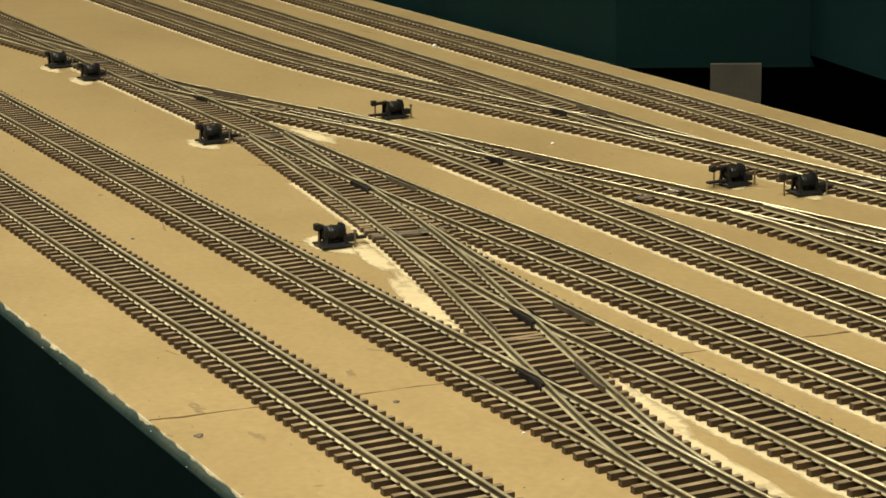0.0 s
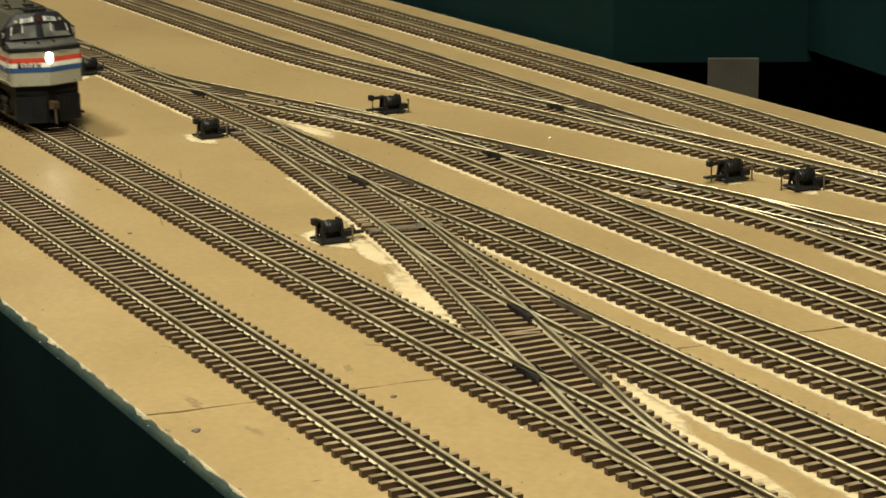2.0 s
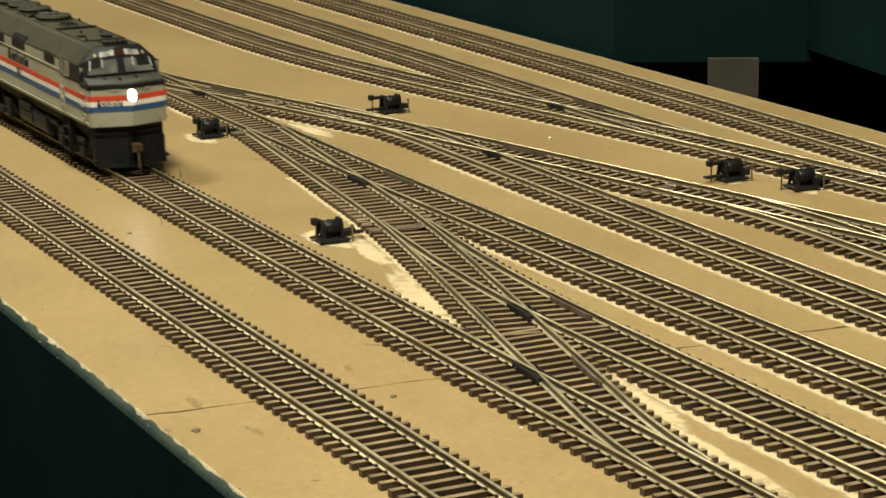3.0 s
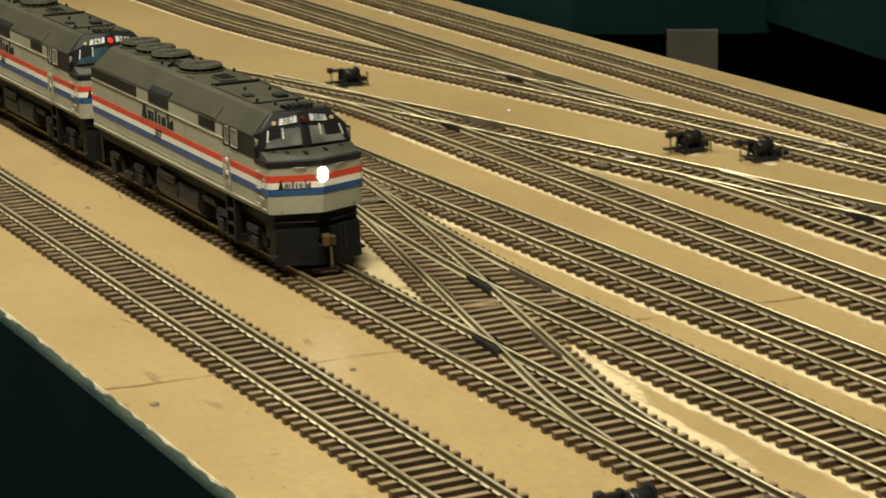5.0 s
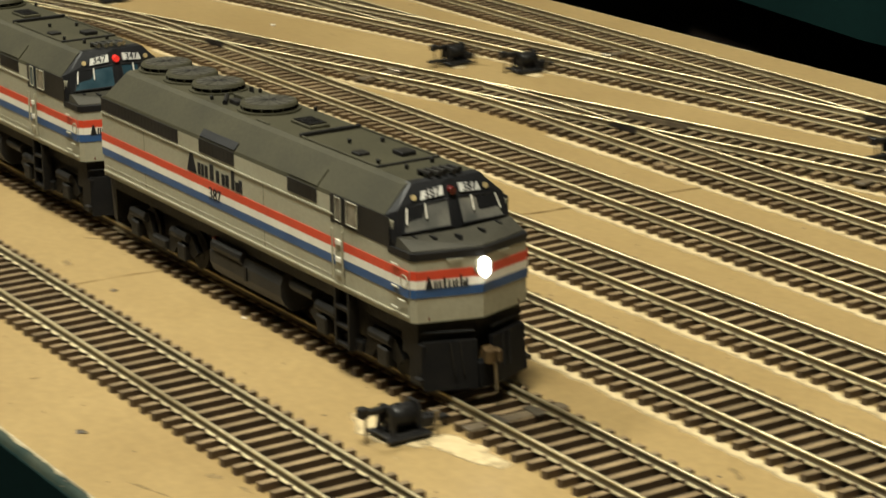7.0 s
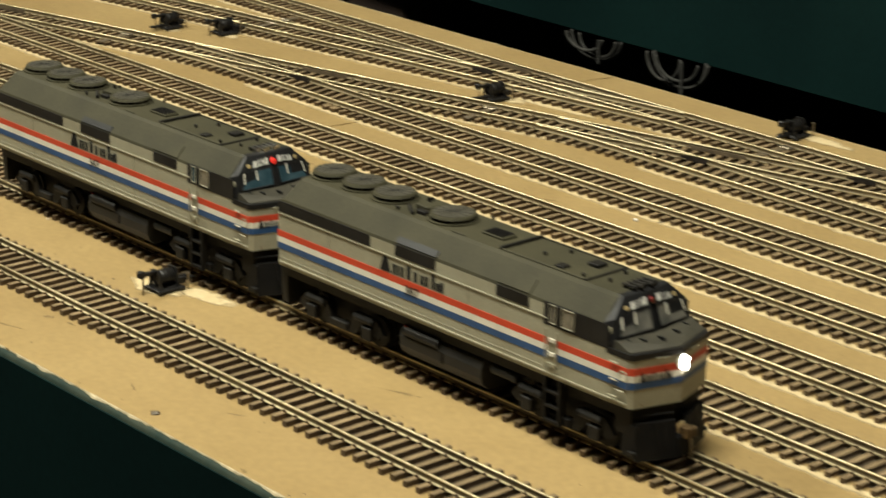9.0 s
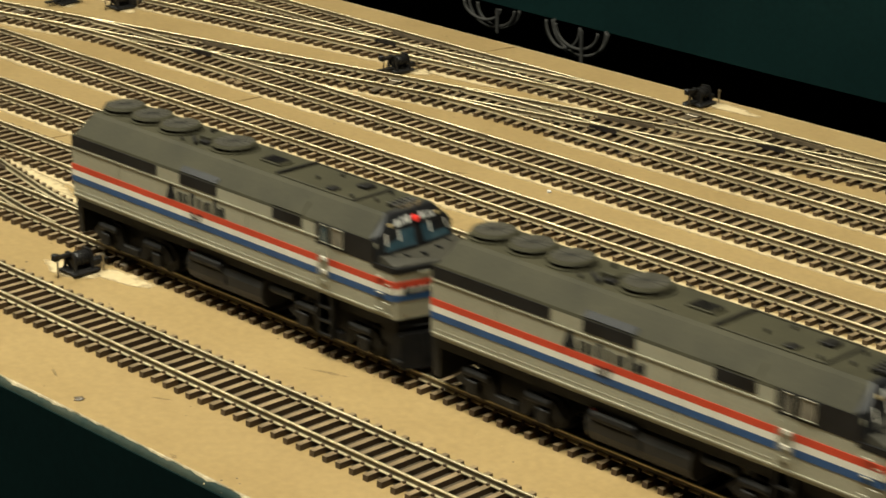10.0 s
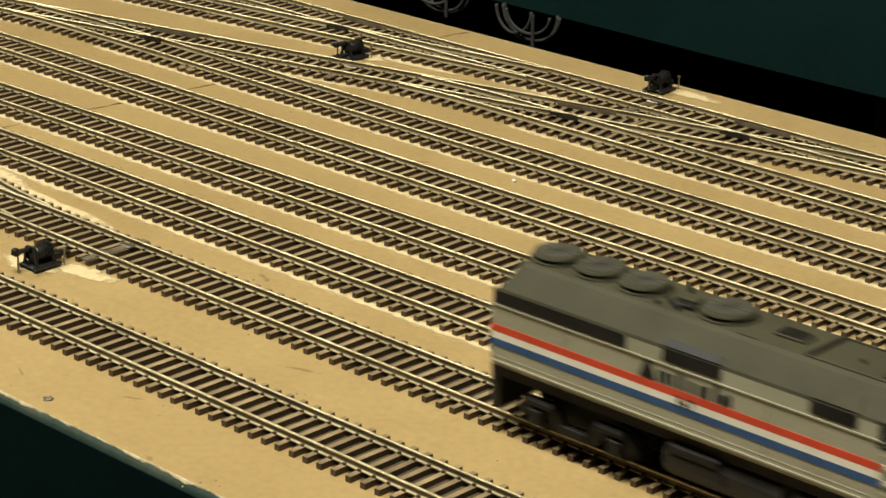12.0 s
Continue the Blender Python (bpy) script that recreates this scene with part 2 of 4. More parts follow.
def blob(cx, cy, rx, ry, turn, seed, n=120, rough=0.22):
    """An uneven flat patch outline."""
    rnd = random.Random(seed)
    ph = [rnd.uniform(0, 6.28) for _ in range(5)]
    pts = []
    for i in range(n):
        a = 2 * math.pi * i / n
        k = 1 + rough * sum(math.sin(a * (j + 2) + ph[j]) / (j + 1.3) for j in range(5)) * 0.6
        k += 0.16 * noise.noise(Vector((math.cos(a) * 3, math.sin(a) * 3, seed))) + 0.1 * noise.noise(Vector((math.cos(a) * 9, math.sin(a) * 9, seed))) + rnd.uniform(-0.02, 0.02)
        u, v = rx * k * math.cos(a), ry * k * math.sin(a)
        c, s = math.cos(radians(turn)), math.sin(radians(turn))
        pts.append((cx + c * u - s * v, cy + s * u + c * v))
    return pts


def table():
    t = thing("layout_table", "long tan hardboard model railway table with green fascia", "table")
    rnd = random.Random(4)
    g = 0.55
    for side in (0, 1):
        bm = bmesh.new()
        n = 90
        ys = [Y0 + (Y1 - Y0) * i / n for i in range(n + 1)]
        jag = [rnd.uniform(-0.5, 0.5) + 1.3 * noise.noise(Vector((y * 0.06, 5, 0))) for y in ys]
        if side == 0:
            pts = [(X0, Y0), *[(seam_x(y) - g + j, y) for y, j in zip(ys, jag)], (X0, Y1)]
        else:
            pts = [*[(seam_x(y) + g + j, y) for y, j in zip(ys, jag)], (X1, Y1), (X1, Y0)]
        prism(bm, pts, "z", -5, 0)
        part("hardboard_panel", bm, M_BOARD, t)
    part("support_deck", one_box(X0, X1, Y0 + 1, Y1 - 1, -22, -5.2), M_SEAM, t)
    part("front_fascia", one_box(X0, X1, Y0 - 2.7, Y0 - 0.5, -420, -2.4), M_GREEN, t, "dark green painted front panel")
    part("back_fascia", one_box(X0, X1, Y1 + 0.5, Y1 + 2.7, -420, -2.4), M_GREEN, t)
    # worn paint along the two long edges: a rounded painted lip and the chipped line of bare board on it
    n = 2400
    xs = [X0 + (X1 - X0) * i / n for i in range(n + 1)]
    for nm, y, d in (("front", Y0, -1), ("back", Y1, 1)):
        for piece, mat, prof in (("edge_lip", M_EDGE, ((0.2, -0.4), (1.2, -0.7), (1.9, -1.5), (2.2, -2.6))),
                                 ("chipped_line", M_CHIP, ((-0.3, 0.04), (0.15, 0.14), (0.75, 0.0), (1.1, -0.7)))):
            bm = bmesh.new()
            rows = []
            for x in xs:
                w = 0.5 * noise.noise(Vector((x * 0.05, y, 3))) + rnd.uniform(-0.25, 0.25)
                k = 1.0 if piece == "edge_lip" else max(0.03, 0.42 + 0.9 * noise.noise(Vector((x * 0.02, y, 9))) + 1.3 * noise.noise(Vector((x * 0.09, y, 4))) + 0.7 * noise.noise(Vector((x * 0.35, y, 6))))
                rows.append([bm.verts.new(Vector((x, y + d * (u * k + (0.3 * w if u > 0 else 0)), z)) * MM) for u, z in prof])
            for p, q in zip(rows, rows[1:]):
                for i in range(3):
                    bm.faces.new((p[i], p[i + 1], q[i + 1], q[i]))
            part(nm + "_" + piece, bm, mat, t, "grey-green painted table edge" if piece == "edge_lip" else "chipped pale board edge", True)
    return t


BARE = [(-800, 346, 20, 8, 8), (-775, 351, 24, 5, -10), (-1018, 374, 16, 6, 0), (-1225, 380, 14, 6, 0), (-1276, 378, 14, 5, 0),
        (-700, 336, 50, 7, -12), (-562, 340, 40, 8, -11), (-515, 336, 42, 4, -2), (-462, 287, 13, 7, 0), (-440, 296, 15, 5, 12),
        (-770, 387, 34, 5, -6), (-1010, 428, 24, 5, 6), (-812, 537, 9, 5, 0), (-781, 553, 11, 4, 0),
        (-584, 583, 14, 5, 0), (-556, 590, 30, 3, 3), (-433, 648, 18, 5, 0), (-1033, 480, 10, 4, 0)]
SMUDGE = [(-596, 232, 5, 2.2, 10), (-630, 226, 7, 2.2, 5), (-548, 230, 2.2, 0.7, 70),
          (-690, 240, 5, 0.8, 20), (-450, 240, 6, 0.8, 8), (-340, 236, 4, 0.7, 30), (-500, 250, 3, 0.5, 60)]


def worn_patch(outline, cx, cy, z, full=0.75):
    """A flat patch that is full in the middle and thins out to its rim."""
    bm = bmesh.new()
    cover = bm.verts.layers.float.new("cover")
    rings = []
    for k, c in ((0.35, full), (0.75, full * 0.66), (1.0, -0.1)):
        ring = []
        for x, y in outline:
            v = bm.verts.new(Vector((cx + (x - cx) * k, cy + (y - cy) * k, z)) * MM)
            v[cover] = c
            ring.append(v)
        rings.append(ring)
    bm.faces.new(rings[0])
    n = len(outline)
    for a, b in zip(rings, rings[1:]):
        for i in range(n):
            bm.faces.new((a[i], a[(i + 1) % n], b[(i + 1) % n], b[i]))
    return bm


def patches(t):
    for i, (cx, cy, rx, ry, turn) in enumerate(BARE):
        part("bare_patch", worn_patch(blob(cx, cy, rx * 1.12, ry * 1.12, turn, i), cx, cy, 0.11 + 0.006 * i), M_WORN, t, "pale unpainted board")
    rnd = random.Random(77)
    marks = list(SMUDGE)
    for _ in range(24):
        marks.append((rnd.uniform(-1400, -250), rnd.choice((rnd.uniform(208, 240), rnd.uniform(274, 300), rnd.uniform(334, 350), rnd.uniform(380, 392), rnd.uniform(430, 640))),
                      rnd.uniform(2, 11), rnd.uniform(0.5, 1.6), rnd.uniform(-25, 40)))
    for i, (cx, cy, rx, ry, turn) in enumerate(marks):
        part("smudge", worn_patch(blob(cx, cy, rx, ry, turn, 60 + i, n=40, rough=0.4), cx, cy, 0.03 + 0.0006 * i, 0.36), M_SMUDGE, t, "faint dark smudge")


# ---- track ----
GAUGE, TIE_L, TIE_W, TIE_H, PITCH = 8.7, 29.6, 2.2, 2.1, 6.2


def route(corners, soft=62):
    """A polyline with its corners rounded into arcs, as closely spaced points (x, y)."""
    pts = [Vector(corners[0])]
    for i in range(1, len(corners) - 1):
        a, b, c = Vector(corners[i - 1]), Vector(corners[i]), Vector(corners[i + 1])
        d = min(soft, (b - a).length * 0.49, (c - b).length * 0.49)
        p, q = b + (a - b).normalized() * d, b + (c - b).normalized() * d
        for k in range(17):
            s = k / 16
            pts.append((p.lerp(b, s)).lerp(b.lerp(q, s), s))
    pts.append(Vector(corners[-1]))
    return pts


def stations(pts, step, start=0.0):
    """Places along a route at even steps: (point, heading)."""
    out, need, run = [], start, 0.0
    for a, b in zip(pts, pts[1:]):
        seg = (b - a).length
        if seg < 1e-6:
            continue
        while need <= run + seg:
            out.append((a.lerp(b, (need - run) / seg), (b - a).normalized()))
            need += step
        run += seg
    return out


def offset(pts, d):
    out = []
    for i, p in enumerate(pts):
        a, b = pts[max(0, i - 1)], pts[min(len(pts) - 1, i + 1)]
        h = (b - a).normalized()
        out.append(p + Vector((-h.y, h.x)) * d)
    return out


RAIL_SECTION = ((-1.1, 0), (1.1, 0), (1.1, 0.28), (0.3, 0.45), (0.16, 0.7), (0.16, 1.75), (0.46, 2.0), (0.46, 2.45), (0.3, 2.6), (-0.3, 2.6), (-0.46, 2.45),
                (-0.46, 2.0), (-0.16, 1.75), (-0.16, 0.7), (-0.3, 0.45), (-1.1, 0.28))
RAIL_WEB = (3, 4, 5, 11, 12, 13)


def rail(pts, parent, z=2.0):
    """A rail along a route: bright head and foot, tarnished web with painted shade."""
    bm = bmesh.new()
    rings = []
    for i, p in enumerate(pts):
        a, b = pts[max(0, i - 1)], pts[min(len(pts) - 1, i + 1)]
        h = (b - a).normalized()
        s = Vector((-h.y, h.x))
        rings.append([bm.verts.new(Vector((p.x + s.x * u, p.y + s.y * u, z + v)) * MM) for u, v in RAIL_SECTION])
    n = len(RAIL_SECTION)
    for a, b in zip(rings, rings[1:]):
        for i in range(n):
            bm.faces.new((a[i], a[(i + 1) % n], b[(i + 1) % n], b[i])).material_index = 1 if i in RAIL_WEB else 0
    bm.faces.new(rings[0])
    bm.faces.new(rings[-1][::-1])
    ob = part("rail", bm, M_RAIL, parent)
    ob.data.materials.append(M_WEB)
    return ob


def tie_data(name, near, far):
    """One tie across the track from -near to far, with the spike heads of its rails."""
    bm = bmesh.new()
    box(bm, -TIE_W / 2, TIE_W / 2, -near, far, 0, TIE_H)
    for v in bm.verts:
        if v.co.z > 0.001:
            v.co.x *= 0.96
    for y in (-GAUGE - 1.3, -GAUGE + 1.3, GAUGE - 1.3, GAUGE + 1.3):
        box(bm, -0.55, 0.55, y - 0.4, y + 0.4, TIE_H - 0.1, TIE_H + 0.75)
    me = bpy.data.meshes.new(name)
    bmesh.ops.recalc_face_normals(bm, faces=bm.faces)
    bm.to_mesh(me)
    bm.free()
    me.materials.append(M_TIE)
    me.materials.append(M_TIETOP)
    # Top faces get the paler colour that stands in for light on them.
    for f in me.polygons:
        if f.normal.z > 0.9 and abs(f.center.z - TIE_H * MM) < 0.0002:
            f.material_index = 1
    return me


def strip(pts, a, b, seed):
    """The pale line of bare board along one side of a track, with an uneven edge."""
    bm = bmesh.new()
    rnd = random.Random(seed)
    rows = []
    cover = bm.verts.layers.float.new("cover")
    for p, h in stations(pts, 5.0):
        s = Vector((-h.y, h.x))
        k = b + math.copysign(rnd.uniform(-0.6, 0.5) + 0.8 * noise.noise(Vector((p.x * 0.02, p.y, seed))), b)
        rows.append([bm.verts.new(Vector((p.x + s.x * u, p.y + s.y * u, z)) * MM) for u, z in ((a, 0.1), (k * 0.94, 0.1), (k * 1.1, 0.06))])
        for v, c in zip(rows[-1], (0.7, 0.6, 0.0)):
            v[cover] = c
    for p, q in zip(rows, rows[1:]):
        for i in range(2):
            bm.faces.new((p[i], q[i], q[i + 1], p[i + 1]))
    return bm


def shaded_bed(pts, seed):
    """Shade between the rails as a dark sheet, a little uneven along its rims."""
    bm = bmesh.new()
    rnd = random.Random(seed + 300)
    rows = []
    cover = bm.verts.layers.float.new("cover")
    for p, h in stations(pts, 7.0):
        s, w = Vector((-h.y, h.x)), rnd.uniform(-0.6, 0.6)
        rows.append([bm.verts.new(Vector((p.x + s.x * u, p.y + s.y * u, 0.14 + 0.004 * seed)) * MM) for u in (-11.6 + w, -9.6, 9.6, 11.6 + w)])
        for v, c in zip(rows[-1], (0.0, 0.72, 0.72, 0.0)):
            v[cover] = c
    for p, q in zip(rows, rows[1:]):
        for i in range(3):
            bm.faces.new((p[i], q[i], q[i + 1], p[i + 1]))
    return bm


# Every route: name, corners, the route it branches from (or None)
S = 0.2217
lad2 = lambda y: -888 + (y - 482) / S
lad2_y = lambda x: 482 + (x + 888) * S
ROUTES = {
    "front": ([(X0, 257), (X1, 257)], ()),
    "train": ([(X0, 316), (X1, 316)], ()),
    "four": ([(X0, 407), (-1240, 405), (-860, 404.5), (-420, 411.5), (X1, 411.5)], ()),
    "one": ([(-1080, 404.9), (-1019, 404.8), (-796, 377), (-513.8, 316), (-420, 316)], ("four", "train")),
    "three": ([(-870, 386.2), (-697, 364.6), (X1, 364.6)], ("one",)),
    "stem": ([(X0, 250), (-1350, 398), (-1290, 406), (-1230, 405.2)], ("four",)),
    "eight": ([(X0, 619), (-1000, 618), (-600, 614.4), (X1, 614.4)], ()),
    "two": ([(-1260, 405.4), (-1185, 405.1), (-1050, 440.5), (-960, lad2_y(-960)), (lad2(614.4), 614.4), (-180, 614.4)], ("four", "eight")),
    "five": ([(lad2(444), 444), (lad2(462), 462), (X1, 462)], ("two",)),
    "six": ([(lad2(495), 495), (lad2(513), 513), (X1, 513)], ("two",)),
    "seven": ([(lad2(546), 546), (lad2(563.6), 563.6), (X1, 563.6)], ("two",)),
    "aye": ([(X0, 500), (-1240, 507), (-1110, 521.5), (-890, 562), (-490, 614.4), (-420, 614.4)], ("eight",)),
    "bee": ([(X0, 561), (-960, 561.6), (-890, 562), (-800, 573.8)], ("aye",)),
}
PTS = {k: route(v[0]) for k, v in ROUTES.items()}


def gap_to(p, other):
    """Distance from p to a route, on which side of it p lies (+ is away), and whether the nearest place is an end."""
    best = (1e9, 0, True)
    n = len(other) - 1
    for i, (a, b) in enumerate(zip(other, other[1:])):
        d = b - a
        s = (p - a).dot(d) / max(d.length_squared, 1e-9)
        end = (i == 0 and s < 0) or (i == n - 1 and s > 1)
        s = max(0.0, min(1.0, s))
        v = p - (a + d * s)
        if v.length < best[0]:
            best = (v.length, 1 if d.x * v.y - d.y * v.x > 0 else -1, end, a + d * s)
    return best


def own_ties(k, p):
    """Whether a route carries its own ties at p, or lies on those of the route it leaves."""
    for u in ROUTES[k][1]:
        d, s, end, q = gap_to(p, PTS[u])
        if d < 27 and not end and own_ties(u, q):
            return False
    return True


TRACK_LABEL = "straight nickel silver model track on brown plastic ties"
BRANCH_LABEL = "curving model turnout track with brown ties and dark frog"


def lay_track():
    common = tie_data("tie", TIE_L / 2, TIE_L / 2)
    kids = {}
    for k, (c, up) in ROUTES.items():
        for u in up:
            kids.setdefault(u, []).append(k)
    for seed, (k, (corners, up)) in enumerate(ROUTES.items()):
        t = thing("model_track", BRANCH_LABEL if up else TRACK_LABEL, "track", "yard tracks")
        pts = PTS[k]
        fine = [p for p, h in stations(pts, 12.0)] + [pts[-1]] if up else pts
        shown = fine if not up else [p for p in fine if min(gap_to(p, PTS[u])[0] for u in up) > 0.9]
        for side in (-GAUGE, GAUGE):
            rail(offset(shown, side), t, 2.0 if not up else 1.985)
        part("shaded_bed", shaded_bed(fine, seed), M_BED, t, "dark sheet painted as shade between the ties")
        bed = [p for p in fine if not up or min(gap_to(p, PTS[u])[0] for u in up) > 12]
        if len(bed) > 4:
            part("pale_line", strip(bed, -13.5, -16.4, seed), M_WORN, t, "pale bare board along the ties")
            part("pale_line", strip(bed, 13.5, 15.4, seed + 40), M_WORN, t, "pale bare board along the ties")
        rnd = random.Random(seed)
        far_ties = []
        inner, count = [], 0
        for p, h in stations(pts, PITCH, 3.0):
            if not own_ties(k, p):
                continue
            near, far, data = TIE_L / 2, TIE_L / 2, common
            for kid in kids.get(k, ()):
                d, s, end, q = gap_to(p, PTS[kid])
                if d < 29 and not end and not own_ties(kid, q):
                    if s < 0:
                        far = max(far, d + TIE_L / 2)
                    else:
                        near = max(near, d + TIE_L / 2)
            if (near, far) != (TIE_L / 2, TIE_L / 2):
                data = tie_data("tie", near, far)
            m = Matrix.Translation((p.x * MM, p.y * MM, -0.00003 * seed)) @ Matrix.Rotation(math.atan2(h.y, h.x) + rnd.uniform(-0.012, 0.012), 4, "Z")
            if p.x < -1560 or p.x > 160 :
                far_ties.append((data, m))
                continue
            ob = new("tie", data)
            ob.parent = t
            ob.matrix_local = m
        if far_ties:
            bm = bmesh.new()
            for data, m in far_ties:
                old = len(bm.verts)
                bm.from_mesh(data)
                bm.verts.ensure_lookup_table()
                bmesh.ops.transform(bm, matrix=m, verts=bm.verts[old:])
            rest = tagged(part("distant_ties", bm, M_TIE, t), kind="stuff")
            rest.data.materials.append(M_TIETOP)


FROGS = [("train", "one", 1), ("three", "one", -1), ("four", "one", -1), ("four", "two", 1), ("five", "two", 1), ("six", "two", 1),
         ("seven", "two", 1), ("eight", "two", -1), ("bee", "aye", -1), ("eight", "aye", -1)]


def crossing(a, b):
    best = None
    for p, q in zip(a, a[1:]):
        for r, s in zip(b, b[1:]):
            d1, d2 = q - p, s - r
            den = d1.x * d2.y - d1.y * d2.x
            if abs(den) < 1e-9:
                continue
            u = ((r.x - p.x) * d2.y - (r.y - p.y) * d2.x) / den
            v = ((r.x - p.x) * d1.y - (r.y - p.y) * d1.x) / den
            if 0 <= u <= 1 and 0 <= v <= 1 and -1500 < (p + d1 * u).x < 300:
                best = (p + d1 * u, d1.normalized(), d2.normalized())
    return best


def frogs():
    for a, b, s in FROGS:
        hit = crossing(offset(PTS[a], s * GAUGE), offset(PTS[b], -s * GAUGE))
        if not hit:
            continue
        p, h, k = hit
        t = thing("turnout_frog", "black plastic turnout frog between the crossing rails", "frog", "turnout frogs")
        m = Matrix.Translation((p.x * MM, p.y * MM, 0)) @ Matrix.Rotation((math.atan2(h.y, h.x) + math.atan2(k.y, k.x)) / 2, 4, "Z")
        f = 1.0 if p.y < 400 else 0.7
        m = m @ Matrix.Diagonal((f, f, 1, 1))
        bm = bmesh.new()
        prism(bm, [(-14, -2.7), (-6, -1.7), (2, -1.3), (5, -1.4), (5, 1.4), (2, 1.3), (-6, 1.7), (-14, 2.7), (-12, 1.1), (-8, 0), (-12, -1.1)], "z", 2.02, 3.5)
        bmesh.ops.transform(bm, matrix=m, verts=bm.verts)
        part("casting", bm, M_FROG, t)
        for sy in (-1, 1):
            bm = bmesh.new()
            prism(bm, [(-9, sy * 2.9), (-3, sy * 2.2), (5, sy * 2.3), (8, sy * 2.9), (8, sy * 3.3), (5, sy * 2.7), (-3, sy * 2.6), (-9, sy * 3.3)], "z", 2.0, 3.9)
            bmesh.ops.transform(bm, matrix=m, verts=bm.verts)
            part("wing_rail", bm, M_FROG, t)
        # guard rails beside the two outer rails
        for path, side in ((a, -s), (b, s)):
            hh = h if path == a else k
            nn = Vector((-hh.y, hh.x))
            q = p + nn * side * (2 * GAUGE - 2.1)
            bm = bmesh.new()
            prism(bm, [(-15, -0.3), (-10, 0.35), (10, 0.35), (15, -0.3), (15, -0.8), (10, -0.25), (-10, -0.25), (-15, -0.8)] if side < 0 else
                  [(-15, 0.8), (-10, 0.25), (10, 0.25), (15, 0.8), (15, 0.3), (10, -0.35), (-10, -0.35), (-15, 0.3)], "z", 2.0, 3.9)
            bmesh.ops.transform(bm, verts=bm.verts, matrix=Matrix.Translation((q.x * MM, q.y * MM, 0)) @ Matrix.Rotation(math.atan2(hh.y, hh.x), 4, "Z"))
            part("guard_rail", bm, M_GUARD, t)


# ---- switch machines ----
def switch_machine(ahead, arm):
    """Coil along y, lever at the -y end; ahead: the drawbar reaches out towards +y."""
    t = thing("switch_machine", "black plastic twin-coil switch machine beside a turnout", "switch machine", "switch machines")
    part("base_plate", one_box(-4.6, 4.6, -7.0, 7.0, 0.4, 1.6, 0.3), M_MOTOR, t)
    for y in (-4.8, 4.8):
        bm = bmesh.new()
        prism(bm, [(-6.4, 0.2), (-4.6, 0.5), (-3.4, 2.6), (-2.8, 7.6), (-1.8, 9.2), (1.8, 9.2), (2.8, 7.6), (3.4, 2.6), (4.6, 0.5), (6.4, 0.2), (6.4, 1.2),
                   (5.2, 1.5), (4.4, 3.4), (3.9, 8.0), (2.4, 10.3), (-2.4, 10.3), (-3.9, 8.0), (-4.4, 3.4), (-5.2, 1.5), (-6.4, 1.2)], "y", y - 0.7, y + 0.7)
        part("side_frame", bm, M_MOTOR, t)
    bm = bmesh.new()
    rod(bm, (0, -4.6, 6.0), (0, 4.6, 6.0), 3.5, 18)
    part("coil", bm, M_MOTOR, t, "black wound coil", True)
    bm = bmesh.new()
    rod(bm, (0, -0.5, 6.0), (0, 0.5, 6.0), 4.0, 18)
    part("coil_divider", bm, M_MOTOR, t)
    for y in (-3.2, -1.8, 1.8, 3.2):
        bm = bmesh.new()
        rod(bm, (0, y - 0.28, 6.0), (0, y + 0.28, 6.0), 3.75, 16)
        part("coil_winding", bm, M_MOTOR, t)
    bm = bmesh.new()
    rod(bm, (0, 9.4, 3.2), (0, 12.6, 3.2), 1.7, 10)
    part("drawbar_link", bm, M_MOTOR, t) if ahead else bm.free()
    bm = one_box(-1.2, 1.2, -arm, -4.0, 8.4, 10.2, 0.3)
    box(bm, -1.7, 1.7, -arm - 2.0, -arm + 1.0, 8.0, 11.3, 0.4)
    part("lever_arm", bm, M_MOTOR, t)
    bm = bmesh.new()
    rod(bm, (0.8, -arm, 0), (0.8, -arm, 8.4), 0.45)
    part("pin", bm, M_NAIL, t, "steel pin")
    bm = bmesh.new()
    rod(bm, (7.2, 8.6, 0), (7.2, 8.6, 7.6), 0.5)
    rod(bm, (7.2, 8.6, 7.2), (7.2, 8.6, 7.9), 1.0)
    part("mounting_nail", bm, M_NAIL, t, "upright steel nail")
    bm = one_box(-1.6, 1.6, 4.0, 17.0, 1.8, 3.0, 0.2) if ahead else one_box(-1.6, 1.6, -16, -4, 1.8, 3.0, 0.2)
    box(bm, -2.6, 2.6, 5.6, 11.0, 1.2, 4.2, 0.3)
    part("drawbar", bm, M_MOTOR, t)
    for x in (-5.6, 5.6):
        part("foot", one_box(x - 1.3, x + 1.3, -7.6, 7.6, 0.2, 1.2, 0.2), M_MOTOR, t)
    return t


# place, turn (drawbar points to the track)
MACHINES = [(-798, 344.5, 1), (-1020, 379, 1), (-1228, 387, 1), (-1280, 384, 1), (-457, 288, 1),
            (-1033, 481, 0), (-813, 538, 0), (-783, 554, 1), (-585, 577, 0), (-445, 643, 0)]


